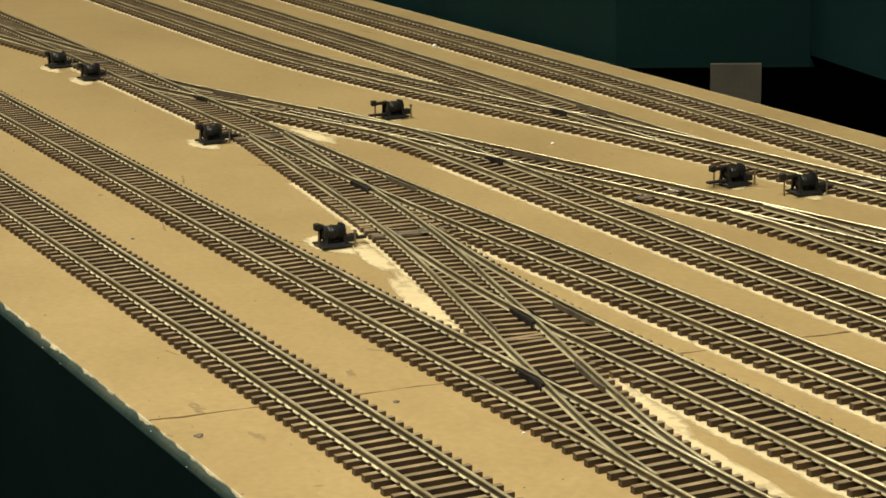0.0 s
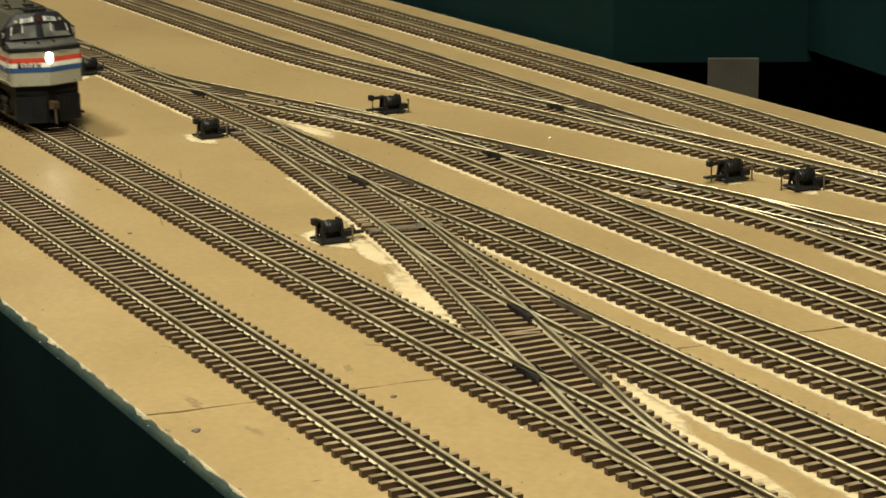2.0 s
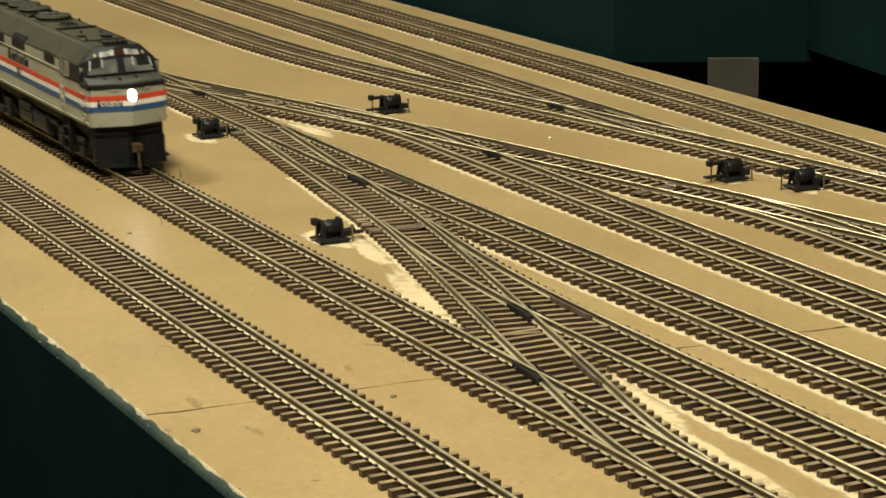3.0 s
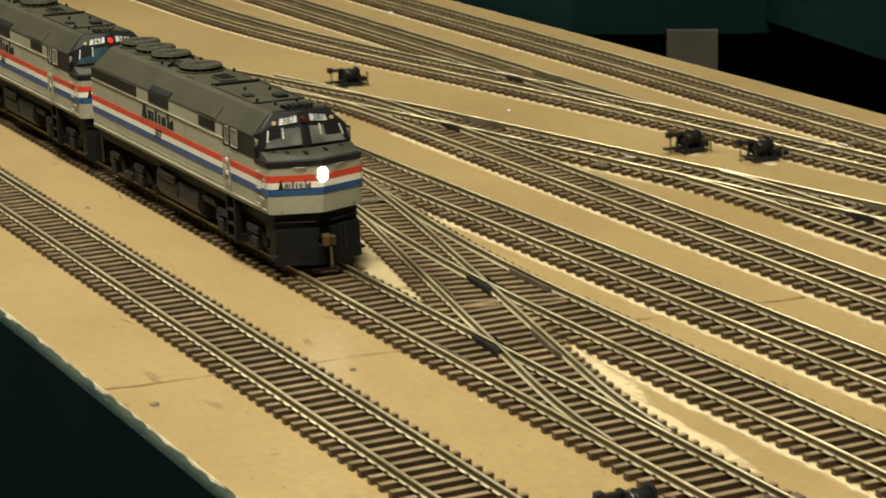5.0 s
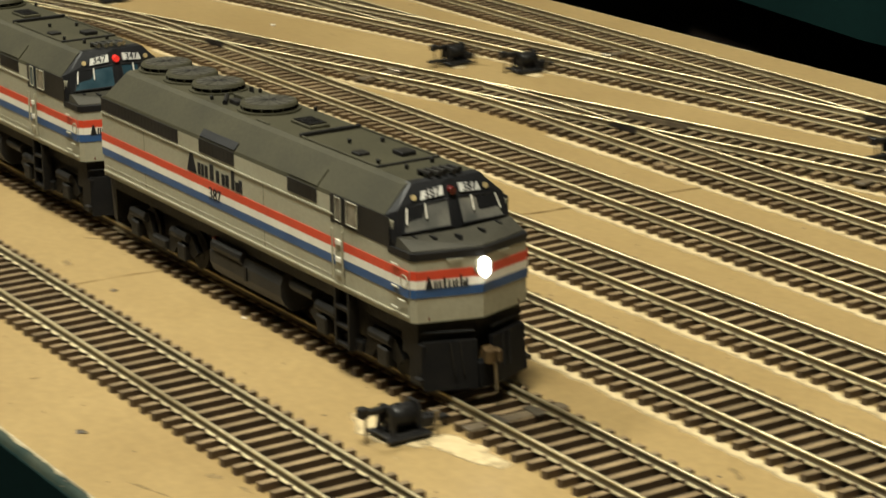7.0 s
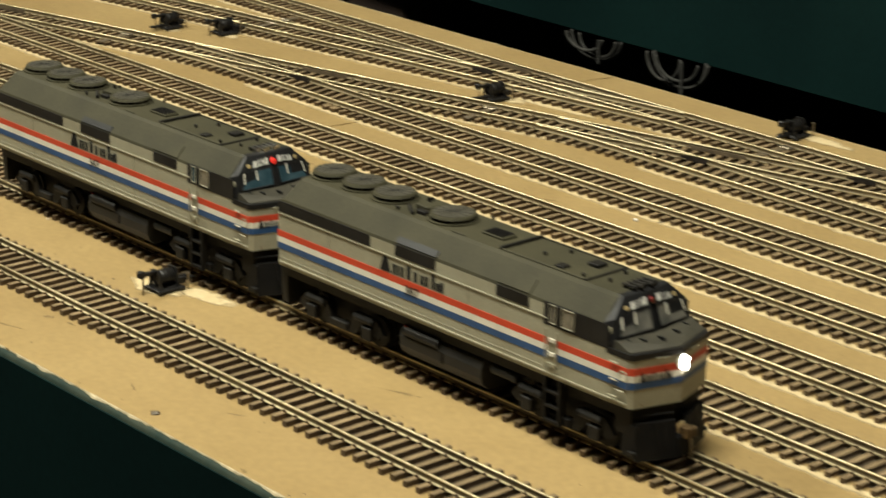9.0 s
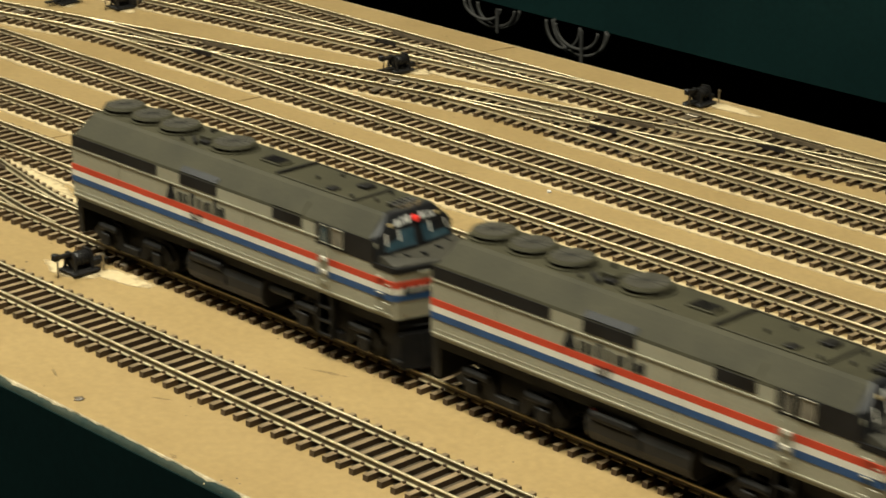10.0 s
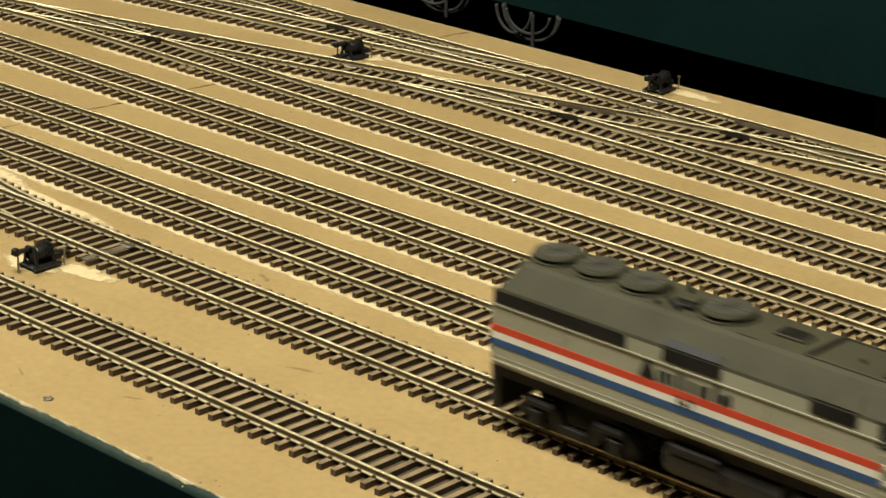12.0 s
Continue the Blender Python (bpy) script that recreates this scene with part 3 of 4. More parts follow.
def machines():
    for ahead, arm in ((1, 7.0), (1, 12.5), (0, 12.5)):
        first = None
        for x, y, a in MACHINES:
            if a != ahead or (y < 400 and x < -500) != (arm < 10):
                continue
            m = pose(x * MM, y * MM, 0.0006, 0, 0, (x * 7) % 9 - 4)
            if first is None:
                first = switch_machine(ahead, arm)
                first.matrix_world = m @ Matrix.Scale(0.82, 4)
            else:
                copy_thing(first, m)
    for x, y, turn in ((-795, 376, -9), (-1010, 403, -3), (-1215, 406, 0), (-1270, 405, 0), (-447, 316, 0), (-1030, 451, 12), (-806, 500, 12), (-780, 590, 8), (-566, 553, 12), (-430, 614, 0)):
        t = thing("throw_bar", "dark plastic throw bar across the turnout points", "throw bar", "throw bars")
        m = pose(x * MM, y * MM, 0, 0, 0, turn)
        bm = one_box(-2.0, 2.0, -15, 15, 1.6, 2.5, 0.15)
        bmesh.ops.transform(bm, matrix=m, verts=bm.verts)
        part("bar", bm, M_GUARD, t)
        for s in (-5.5, 5.5):
            bm = one_box(-3.4, 3.4, s - 1.4, s + 1.4, 2.4, 3.0, 0.2)
            bmesh.ops.transform(bm, matrix=m, verts=bm.verts)
            part("point_clip", bm, M_NAIL, t, "worn metal point clip")


# ---- crumbs on the board ----
CRUMBS = [(-983, 541, 1.6, 1), (-932, 516, 0.9, 1), (-774, 502, 1.7, 1), (-1195, 500, 1.5, 1), (-1292, 553, 1.3, 1), (-1232, 602, 1.3, 1), (-402, 491, 0.9, 1),
          (-850, 281, 1.0, 0), (-606, 281, 1.1, 0), (-604, 217, 1.3, 0), (-504, 224, 1.3, 0), (-358, 216, 1.6, 0), (-394, 498, 1.2, 0), (-880, 330, 0.6, 0),
          (-560, 300, 0.5, 1), (-700, 246, 0.5, 0), (-430, 330, 0.6, 0), (-392, 336, 0.5, 0), (-480, 280, 0.5, 0)]


def dust(count, lo, hi, mat, name, label, seed):
    """Fine flecks strewn over the board."""
    rnd = random.Random(seed)
    bm = bmesh.new()
    for _ in range(count):
        x, y, r = rnd.uniform(-1450, -150), 204 + 445 * rnd.random() ** 1.6, rnd.uniform(lo, hi)
        a = rnd.uniform(0, 3.14)
        u, v = Vector((math.cos(a), math.sin(a), 0)) * r * rnd.uniform(0.8, 1.7), Vector((-math.sin(a), math.cos(a), 0)) * r
        c = Vector((x, y, 0))
        ring = [bm.verts.new((c + p) * MM) for p in (u, v, -u, -v)]
        top = bm.verts.new((c + Vector((0, 0, r * 0.5 + 0.1))) * MM)
        for k in range(4):
            bm.faces.new((ring[k], ring[(k + 1) % 4], top))
    tagged(link(name, bm, mat), label, "debris", kind="stuff")


def crumbs():
    for i, (x, y, r, pale) in enumerate(CRUMBS):
        bm = bmesh.new()
        bmesh.ops.create_icosphere(bm, subdivisions=2, radius=r * MM)
        for v in bm.verts:
            v.co *= 1 + (0.3 if pale else 0.9) * noise.noise(v.co * 900 + Vector((i, 0, 0)))
            v.co.z *= 0.7 if pale else 0.3
        bmesh.ops.translate(bm, vec=Vector((x, y, r * (0.62 if pale else 0.2))) * MM, verts=bm.verts)
        tagged(link("crumb", bm, M_WHITE if pale else M_GUARD), "small white bead of filler on the board" if pale else "small dark brown crumb on the board", "debris", "crumbs")


# ---- locomotives (local x forward, z up from the board, nose at +95) ----
def side_plate(x0, x1, z0, z1, s, lift=0.15):
    """A plate on one vertical side of the body."""
    y = s * 18.0
    return one_box(x0, x1, min(y - s * 0.1, y + s * lift), max(y - s * 0.1, y + s * lift), z0, z1)


# bars of the wordmark after its first wedge: start, width, height
WORD = [(0.20, 0.045, 0.66), (0.265, 0.04, 0.66), (0.33, 0.045, 0.66), (0.42, 0.06, 0.86), (0.53, 0.05, 0.66),
        (0.63, 0.05, 0.6), (0.70, 0.05, 0.66), (0.80, 0.05, 1.0), (0.87, 0.05, 0.5), (0.93, 0.05, 0.66)]


def locomotive(number, lit, glass):
    label = ("silver-grey diesel locomotive, red white and blue stripes, lit headlight" if lit else
             "trailing silver-grey diesel locomotive with striped sides, red marker lamp")
    t = thing("model_locomotive", label, "model train", "locomotives")
    # body shell
    bm = bmesh.new()
    prism(bm, [(-18, 24.5), (-18, 49), (18, 49), (18, 24.5)], "x", -90, 80)
    bmesh.ops.bevel(bm, geom=[e for e in bm.edges if abs(e.verts[0].co.x - e.verts[1].co.x) < 1e-6 and abs(e.verts[0].co.z - e.verts[1].co.z) > 0.01],
                    offset=0.0008, segments=2, affect="EDGES")
    body = part("body_shell", bm, M_BODY, t)
    for s in (-1, 1):
        part("sill", one_box(-89, 88, s * 17.4, s * 18.35, 25.6, 26.2) if s > 0 else one_box(-89, 88, -18.35, -17.4, 25.6, 26.2), M_BODY, body)
        part("belt_rail", side_plate(-89.5, 52, 44.2, 44.7, s, 0.3), M_BODY, body)
        for x in (-60, 14):
            part("panel_joint", side_plate(x, x + 0.15, 26.5, 44, s, 0.03), M_ROOF, body)
    # roof
    bm = bmesh.new()
    prism(bm, [(-18, 49), (-17.6, 50.0), (-11.5, 56.6), (-10, 57.4), (10, 57.4), (11.5, 56.6), (17.6, 50.0), (18, 49)], "x", -87, 77)
    for v in bm.verts:
        if v.co.x < -0.08 and v.co.z > 0.055:
            v.co.x += 0.0025
        if v.co.x < -0.08 and v.co.z < 0.0495:
            v.co.x -= 0.003
    roof = part("roof", bm, M_ROOF, t, "dark grey roof")
    # nose
    plan = [(79, -18), (88.6, -17.6), (90, -16.6), (95, 0), (90, 16.6), (88.6, 17.6), (79, 18)]
    bm = bmesh.new()
    prism(bm, plan, "z", 24.5, 42.4)
    nose = part("nose", bm, M_BODY, t)
    part("nose_band", hull([(79, -18.1, 42.6), (79, 18.1, 42.6), (79, -18.1, 40.9), (79, 18.1, 40.9), (88.7, -17.8, 42.6), (95.2, 0, 42.8), (88.7, 17.8, 42.6),
                            (90.1, -16.8, 40.6), (95.2, 0, 40.8), (90.1, 16.8, 40.6), (88.7, -17.8, 40.7), (88.7, 17.8, 40.7), (90.1, -16.8, 42.6), (90.1, 16.8, 42.6)]), M_BLACK, t, "black band round the nose top")
    part("nose_top", hull([(78, -17.2, 45.4), (78, 17.2, 45.4), (78, -17.6, 42), (78, 17.6, 42), (88.4, -17.0, 42.9), (94.2, 0, 43.2), (88.4, 17.0, 42.9),
                           (88.4, -17.2, 42), (94.6, 0, 42), (88.4, 17.2, 42), (83, -17.0, 45.0), (83, 17.0, 45.0)]), M_NOSETOP, t, "dark grey nose top")
    for x, y in ((86, -9), (87, 5), (84, 12), (83, -13), (88.5, -3)):
        bm = bmesh.new()
        box(bm, x - 1.4, x + 1.4, y - 0.35, y + 0.35, 43.2, 45.1)
        part("nose_grab", bm, M_BLACK, nose)
    # cab front
    front = [(77, -17.9, 43), (77, 17.9, 43), (82.0, -16.9, 45.0), (82.0, 16.9, 45.0), (83.6, 0, 45.2), (80.4, -16.0, 51.6), (80.4, 16.0, 51.6), (78.0, -10.2, 57.1),
             (78.0, 10.2, 57.1), (79.4, 0, 57.3), (76, -17.9, 49.6), (76, 17.9, 49.6), (76, -10.2, 57.5), (76, 10.2, 57.5), (81.4, -17.6, 43), (81.4, 17.6, 43)]
    cab = part("cab_front", hull(front), M_BLACK, t, "black cab face")
    for s in (-1, 1):
        quad = [(82.0, s * 16.9, 45.0), (83.6, 0, 45.2), (79.4, 0, 57.3), (78.5, s * 12.0, 55.6)]
        if s > 0:
            quad = [quad[1], quad[0], quad[3], quad[2]]
        bm = bmesh.new()
        pane = on_quad(quad, 0.07, 0.90, 0.07, 0.62) if s < 0 else on_quad(quad, 0.10, 0.93, 0.07, 0.62)
        slab(bm, pane, 0.35, 0.3)
        part("windshield", bm, M_WIND if lit else glass, cab, "glossy windshield pane")
        a, b, c, d = pane
        for p, q in ((a, b), (b, c), (c, d), (d, a)):
            bm = bmesh.new()
            rod(bm, p + Vector((0.35, 0, 0)), q + Vector((0.35, 0, 0)), 0.3, 6)
            part("window_gasket", bm, M_BLACK, cab)
        bm = bmesh.new()
        slab(bm, on_quad(quad, 0.33, 0.81, 0.71, 0.90) if s < 0 else on_quad(quad, 0.19, 0.67, 0.71, 0.90), 0.7, 0.7)
        part("number_board", bm, M_BOARDNO, cab, "white number board")
        mid = on_quad(quad, 0.57, 0.58, 0.805, 0.82)[0] if s < 0 else on_quad(quad, 0.43, 0.44, 0.805, 0.82)[0]
        q = [Vector(p) for p in quad]
        n = (q[1] - q[0]).cross(q[3] - q[0]).normalized()
        u = (q[1] - q[0]).normalized()
        m = Matrix((u, n.cross(u), n)).transposed().to_4x4()
        letters(number, 3.1, Matrix.Translation((mid + n * 0.75) * MM) @ m, M_LOGO, cab)
        p = on_quad(quad, 0.17, 0.18, 0.8, 0.81)[0] if s < 0 else on_quad(quad, 0.83, 0.84, 0.8, 0.81)[0]
        bm = bmesh.new()
        rod(bm, p, p + n * 0.9, 0.75, 12)
        part("class_lamp", bm, M_AMBER, cab)
        # wipers
        bm = bmesh.new()
        w0, w1 = (on_quad(quad, 0.42, 0.43, 0.62, 0.63)[0], on_quad(quad, 0.46, 0.47, 0.30, 0.31)[0]) if s < 0 else (on_quad(quad, 0.40, 0.41, 0.62, 0.63)[0], on_quad(quad, 0.36, 0.37, 0.30, 0.31)[0])
        rod(bm, w0 + n * 0.8, w1 + n * 0.8, 0.22, 6)
        part("wiper", bm, M_STRIPE, cab, "pale wiper arm")
        bm = bmesh.new()
        w0, w1 = on_quad(quad, 0.05, 0.06, 0.6, 0.61)[0] if s < 0 else on_quad(quad, 0.95, 0.96, 0.6, 0.61)[0], on_quad(quad, 0.10, 0.11, 0.25, 0.26)[0] if s < 0 else on_quad(quad, 0.9, 0.91, 0.25, 0.26)[0]
        rod(bm, w0 + n * 0.8, w1 + n * 0.8, 0.22, 6)
        part("grab_rail", bm, M_STRIPE, cab, "pale grab rail")
    bm = bmesh.new()
    rod(bm, (79.2, 0, 54.6), (81.5, 0, 54.4), 1.05, 14)
    part("marker_lamp", bm, M_REDDULL if lit else M_REDLAMP, cab, "red marker lamp")
    # headlight in the nose
    bm = bmesh.new()
    rod(bm, (93.4, 0, 38.0), (95.5, 0, 38.0), 2.5, 20)
    part("headlight_rim", bm, M_BODY, nose)
    for z in ((37.0, 39.0)):
        bm = bmesh.new()
        rod(bm, (95.3, 0, z), (96.0, 0, z), 1.5, 16)
        part("headlight", bm, M_HEAD if lit else M_AMBER, nose, "glowing white headlight" if lit else "unlit headlight")
    # stripes on sides and nose
    for nm, z0, z1, mat in (("red_stripe", 35.6, 38.0, M_RED), ("white_stripe", 33.4, 35.6, M_STRIPE), ("blue_stripe", 31.0, 33.4, M_BLUE)):
        for s in (-1, 1):
            part(nm, side_plate(-89.8, 88.6, z0, z1, s), mat, body)
            bm = bmesh.new()
            a, b, c = (88.6, s * 17.6), (90.0, s * 16.6), (95.0, 0)
            for p, q in ((a, b), (b, c)):
                quad = [(p[0], p[1], z0), (q[0], q[1], z0), (q[0], q[1], z1), (p[0], p[1], z1)]
                slab(bm, quad if s < 0 else [quad[1], quad[0], quad[3], quad[2]], 0.16, 0.16)
            part(nm, bm, mat, nose)
    # wordmarks drawn as plain bars
    for s in (-1, 1):
        for u, w, h in WORD:
            x0 = -31.5 + 34 * (u if s < 0 else 1 - u - w)
            part("lettering_bar", side_plate(x0, x0 + 34 * w, 38.6, 38.6 + 5.4 * h, s, 0.2), M_LOGO, body)
        bm = bmesh.new()
        c = -31.5 + 34 * (0.085 if s < 0 else 0.915)
        prism(bm, [(c - 2.9, 38.6), (c - 0.8, 44.0), (c + 0.8, 44.0), (c + 2.9, 38.6)], "y", min(s * 17.9, s * 18.2), max(s * 17.9, s * 18.2))
        part("lettering_wedge", bm, M_LOGO, body)
        m = Matrix.Translation(Vector((-14.5, s * 18.2, 34.4)) * MM) @ (Euler((radians(90), 0, 0)).to_matrix().to_4x4() if s < 0 else Euler((radians(90), 0, radians(180))).to_matrix().to_4x4())
        letters(number, 5.0, m, M_LOGO, body)
    for u, w, h in WORD:
        bm = bmesh.new()
        f0, f1 = 0.12 + 0.66 * u, 0.12 + 0.66 * (u + w)
        quad = [(90.0, -16.6, 33.2), (95.0, 0, 33.2), (95.0, 0, 36.4), (90.0, -16.6, 36.4)]
        slab(bm, on_quad(quad, f0, f1, 0.0, h), 0.3, 0.3)
        part("lettering_bar", bm, M_LOGO, nose)
    bm = bmesh.new()
    slab(bm, [on_quad(quad, *uv)[0] for uv in ((0.12, 0.2, 0, 1), (0.24, 0.3, 0, 1), (0.195, 0.3, 1, 1), (0.165, 0.3, 1, 1))], 0.3, 0.3)
    part("lettering_wedge", bm, M_LOGO, nose)
    # grab irons on the nose face and the pale ring at its corner
    for s in (-1, 1):
        quad = [(90.0, s * 16.6, 24.5), (95.0, 0, 24.5), (95.0, 0, 42.4), (90.0, s * 16.6, 42.4)]
        for u, v in ((0.45, 0.9),):
            a, b = on_quad(quad, u, u + 0.22, v, v + 0.02)[:2]
            bm = bmesh.new()
            rod(bm, a + Vector((0.5, 0, 0)), b + Vector((0.5, 0, 0)), 0.16, 6)
            for q in (a, b):
                rod(bm, q, q + Vector((0.5, 0, 0)), 0.16, 6)
            part("grab_iron", bm, M_BODY, nose)
        bm = bmesh.new()
        n = 14
        ring = [[bm.verts.new(Vector((86.6 + r * math.cos(6.2832 * i / n), s * (18.05 + d), 35.0 + r * math.sin(6.2832 * i / n))) * MM) for r, d in ((1.3, 0.1), (1.45, 0.25), (1.7, 0.25), (1.85, 0.1))] for i in range(n)]
        for a, b in zip(ring, ring[1:] + ring[:1]):
            for i in range(3):
                bm.faces.new((a[i], a[i + 1], b[i + 1], b[i]))
        part("emblem_ring", bm, M_BODY, nose, "pale raised ring")
    # vents and cab side
    for s in (-1, 1):
        for nm, x0, x1, z0, z1 in (("air_intake", -89, -37, 45.2, 49.2), ("side_vent", -23.5, -2.5, 45.6, 49.6), ("side_vent", 28, 43.5, 45.6, 49.4)):
            grille = part(nm, side_plate(x0, x1, z0, z1, s, 0.2), M_BLACK, body, "black louvred grille")
            n = int((x1 - x0) / 2.2)
            for i in range(n):
                x = x0 + (i + 0.5) * (x1 - x0) / n
                part("louvre", side_plate(x - 0.3, x + 0.3, z0 + 0.3, z1 - 0.3, s, 0.26), M_BLACK, grille)
            # the flap of the vent up on the roof slope
            if nm == "side_vent":
                bm = bmesh.new()
                yy, zz = (15.9, 51.8) if x0 < 0 else (14.0, 53.9)
                q = [(x0, s * 17.6, 50.0), (x1, s * 17.6, 50.0), (x1, s * yy, zz), (x0, s * yy, zz)]
                slab(bm, q if s < 0 else [q[1], q[0], q[3], q[2]], 0.35, 0.35)
                part("roof_flap", bm, M_BLACK if x0 < 0 else M_ROOF, roof)
        side = part("cab_side", side_plate(50.6, 79.8, 42.2, 50.0, s, 0.12), M_BLACK, t, "black cab side")
        part("door", side_plate(53.0, 57.0, 25.5, 42.4, s, 0.22), M_BODY, t, "narrow cab door")
        for x0, x1 in ((53.6, 56.4), (59.2, 64.6)):
            part("side_window", side_plate(x0, x1, 43.4, 49.6, s, 0.32), M_BEIGE if x0 > 58 else glass, side, "cab side window")
            for a, b in (((x0, 43.4), (x1, 43.4)), ((x1, 43.4), (x1, 49.6)), ((x1, 49.6), (x0, 49.6)), ((x0, 49.6), (x0, 43.4))):
                bm = bmesh.new()
                rod(bm, (a[0], s * 18.45, a[1]), (b[0], s * 18.45, b[1]), 0.14, 6)
                part("window_frame", bm, M_BODY, side, "pale window frame")
        for x in (52.6, 57.6):
            bm = bmesh.new()
            rod(bm, (x, s * 18.9, 27.5), (x, s * 18.9, 41), 0.28, 6)
            part("handrail", bm, M_BODY, t)
        for z in (28.5, 32.3, 37):
            bm = one_box(53.6, 56.4, s * 18.2 - 0.5, s * 18.2 + 0.5, z, z + 1.2)
            part("door_step", bm, M_STRIPE if z > 30 else M_BODY, t)
        for x, z in ((83, 27.5), (83, 33), (83, 38.8), (86, 30)):
            bm = bmesh.new()
            rod(bm, (x - 1.6, s * 18.6, z), (x + 1.6, s * 18.6, z), 0.3, 6)
            part("grab_iron", bm, M_BODY, t)
        # steps under the door
        for z in (9, 14, 19):
            part("step", one_box(51.5, 58.5, s * 16.4 - 1.6, s * 16.4 + 1.6, z, z + 0.8), M_UNDER, t)
        for x in (51.6, 58.4):
            part("step_side", one_box(x - 0.4, x + 0.4, s * 16.4 - 1.6, s * 16.4 + 1.6, 8.5, 25), M_UNDER, t)
    # roof fans and hatches
    for x, r in ((-79, 8.0), (-62, 8.0), (-45, 8.0), (-14, 8.4)):
        bm = bmesh.new()
        rod(bm, (x, 0, 57.2), (x, 0, 57.9), r + 0.8, 28)
        rod(bm, (x, 0, 59.1), (x, 0, 59.9), r, 28, r - 0.5)
        fan = part("roof_fan", bm, M_ROOF, roof, "round roof fan housing")
        bm = bmesh.new()
        rod(bm, (x, 0, 57.9), (x, 0, 59.1), r - 0.9, 28)
        part("fan_drum", bm, M_UNDER, fan, "dark slotted fan drum")
        for i in range(16):
            a = math.pi * i / 8
            bm = bmesh.new()
            rod(bm, (x + (r - 0.4) * math.cos(a), (r - 0.4) * math.sin(a), 57.8), (x + (r - 0.4) * math.cos(a), (r - 0.4) * math.sin(a), 59.2), 0.3, 4)
            part("fan_strut", bm, M_ROOF, fan)
        bm = bmesh.new()
        rod(bm, (x, 0, 59.8), (x, 0, 60.05), r - 1.4, 24)
        part("fan_grille", bm, M_NOSETOP, fan)
        for i in range(12):
            a = math.pi * i / 6
            bm = bmesh.new()
            rod(bm, (x, 0, 60.1), (x + (r - 1.4) * math.cos(a), (r - 1.4) * math.sin(a), 60.1), 0.1, 4)
            part("fan_spoke", bm, M_UNDER, fan)
    for b in ((-31, -24, -2.5, 2.5, 57.3, 59.2), (-27, -22, -6, -3.5, 57.3, 58.8), (4, 15, -3.2, 3.2, 57.3, 58.3), (20, 21.2, -9.6, 9.6, 57.3, 58.5),
              (21.2, 60, -9.6, -9.0, 57.3, 58.0), (21.2, 60, 9.0, 9.6, 57.3, 58.0), (44, 48, -7.5, -4, 57.3, 58.2), (50, 55, 1.5, 6, 57.3, 58.6), (-4, 3.2, -9.8, -9.2, 57.3, 57.9), (60, 61, -9.6, 9.6, 57.3, 58.0)):
        part("roof_hatch", one_box(*b, bevel=0.2), M_ROOF if b[1] - b[0] > 6 else M_UNDER, roof)
    for i in range(6):
        part("hatch_slat", one_box(5 + i * 1.6, 5.8 + i * 1.6, -2.8, 2.8, 58.3, 58.7), M_UNDER, roof)
    for i, y in enumerate((-4.4, -2.2, 0, 2.2, 4.4)):
        bm = bmesh.new()
        rod(bm, (72, y, 58.6), (78 + (i % 2), y, 58.6), 0.35, 8, 0.8)
        part("air_horn", bm, M_UNDER if lit else M_CHROME, roof, "dark air horn" if lit else "bright air horn")
    part("horn_bracket", one_box(72.5, 73.5, -5, 5, 57.3, 58.8), M_UNDER, roof)
    # underframe, tank, pilots, couplers
    part("underframe", one_box(-89, 88, -15.5, 15.5, 20, 24.5), M_UNDER, t)
    bm = bmesh.new()
    prism(bm, [(-13.5, 20.5), (-15.8, 18.8), (-16.8, 16.2), (-16.8, 13), (-15.6, 10.4), (-13, 8.2), (13, 8.2), (15.6, 10.4), (16.8, 13), (16.8, 16.2), (15.8, 18.8), (13.5, 20.5)], "x", -22, 20)
    part("fuel_tank", bm, M_TANK, t, "dark fuel tank")
    for s in (-1, 1):
        bm = bmesh.new()
        rod(bm, (-20, s * 15.6, 18.5), (-2, s * 15.6, 18.5), 2.0, 12)
        part("air_reservoir", bm, M_UNDER, t)
        part("fuel_filler", one_box(-20.5, -18.5, s * 16.0 - 0.7, s * 16.0 + 0.7, 18.8, 20.8, 0.3), M_REDDULL, t, "small red fuel filler")
        part("tank_strap", one_box(-0.6, 0.6, s * 16.9 - 0.25, s * 16.9 + 0.25, 12.5, 16.6), M_UNDER, t)
        bm = bmesh.new()
        rod(bm, (24, s * 14.6, 17.5), (36, s * 14.6, 17.5), 1.7, 12)
        part("air_tank", bm, M_TANK, t)
        bm = bmesh.new()
        rod(bm, (-88, s * 17.9, 27.6), (50, s * 17.9, 27.6), 0.2, 6)
        part("side_conduit", bm, M_BODY, body)
    for x, y in ((-34, 8), (-34, -8), (-4, 9.5), (34, -2), (38, 6), (57, -7), (64, 5), (66, -4)):
        bm = bmesh.new()
        rod(bm, (x, y, 57.3), (x, y, 58.5), 0.55, 8)
        rod(bm, (x - 0.6, y, 58.3), (x + 0.6, y, 58.3), 0.4, 6)
        part("lifting_lug", bm, M_UNDER, roof)
    bm = bmesh.new()
    rod(bm, (-33, -3.5, 58.2), (-26, -8, 58.0), 0.7, 8)
    rod(bm, (-30, 3, 57.4), (-30, 3, 60.6), 1.1, 8, 0.6)
    part("exhaust_pipe", bm, M_UNDER, roof)
    for s in (-1, 1):
        bm = bmesh.new()
        rod(bm, (89.9, s * 13.5, 25.4), (90.9, s * 13.2, 25.4), 0.6, 10)
        part("corner_lamp", bm, M_REDDULL, nose, "small dull red lamp")
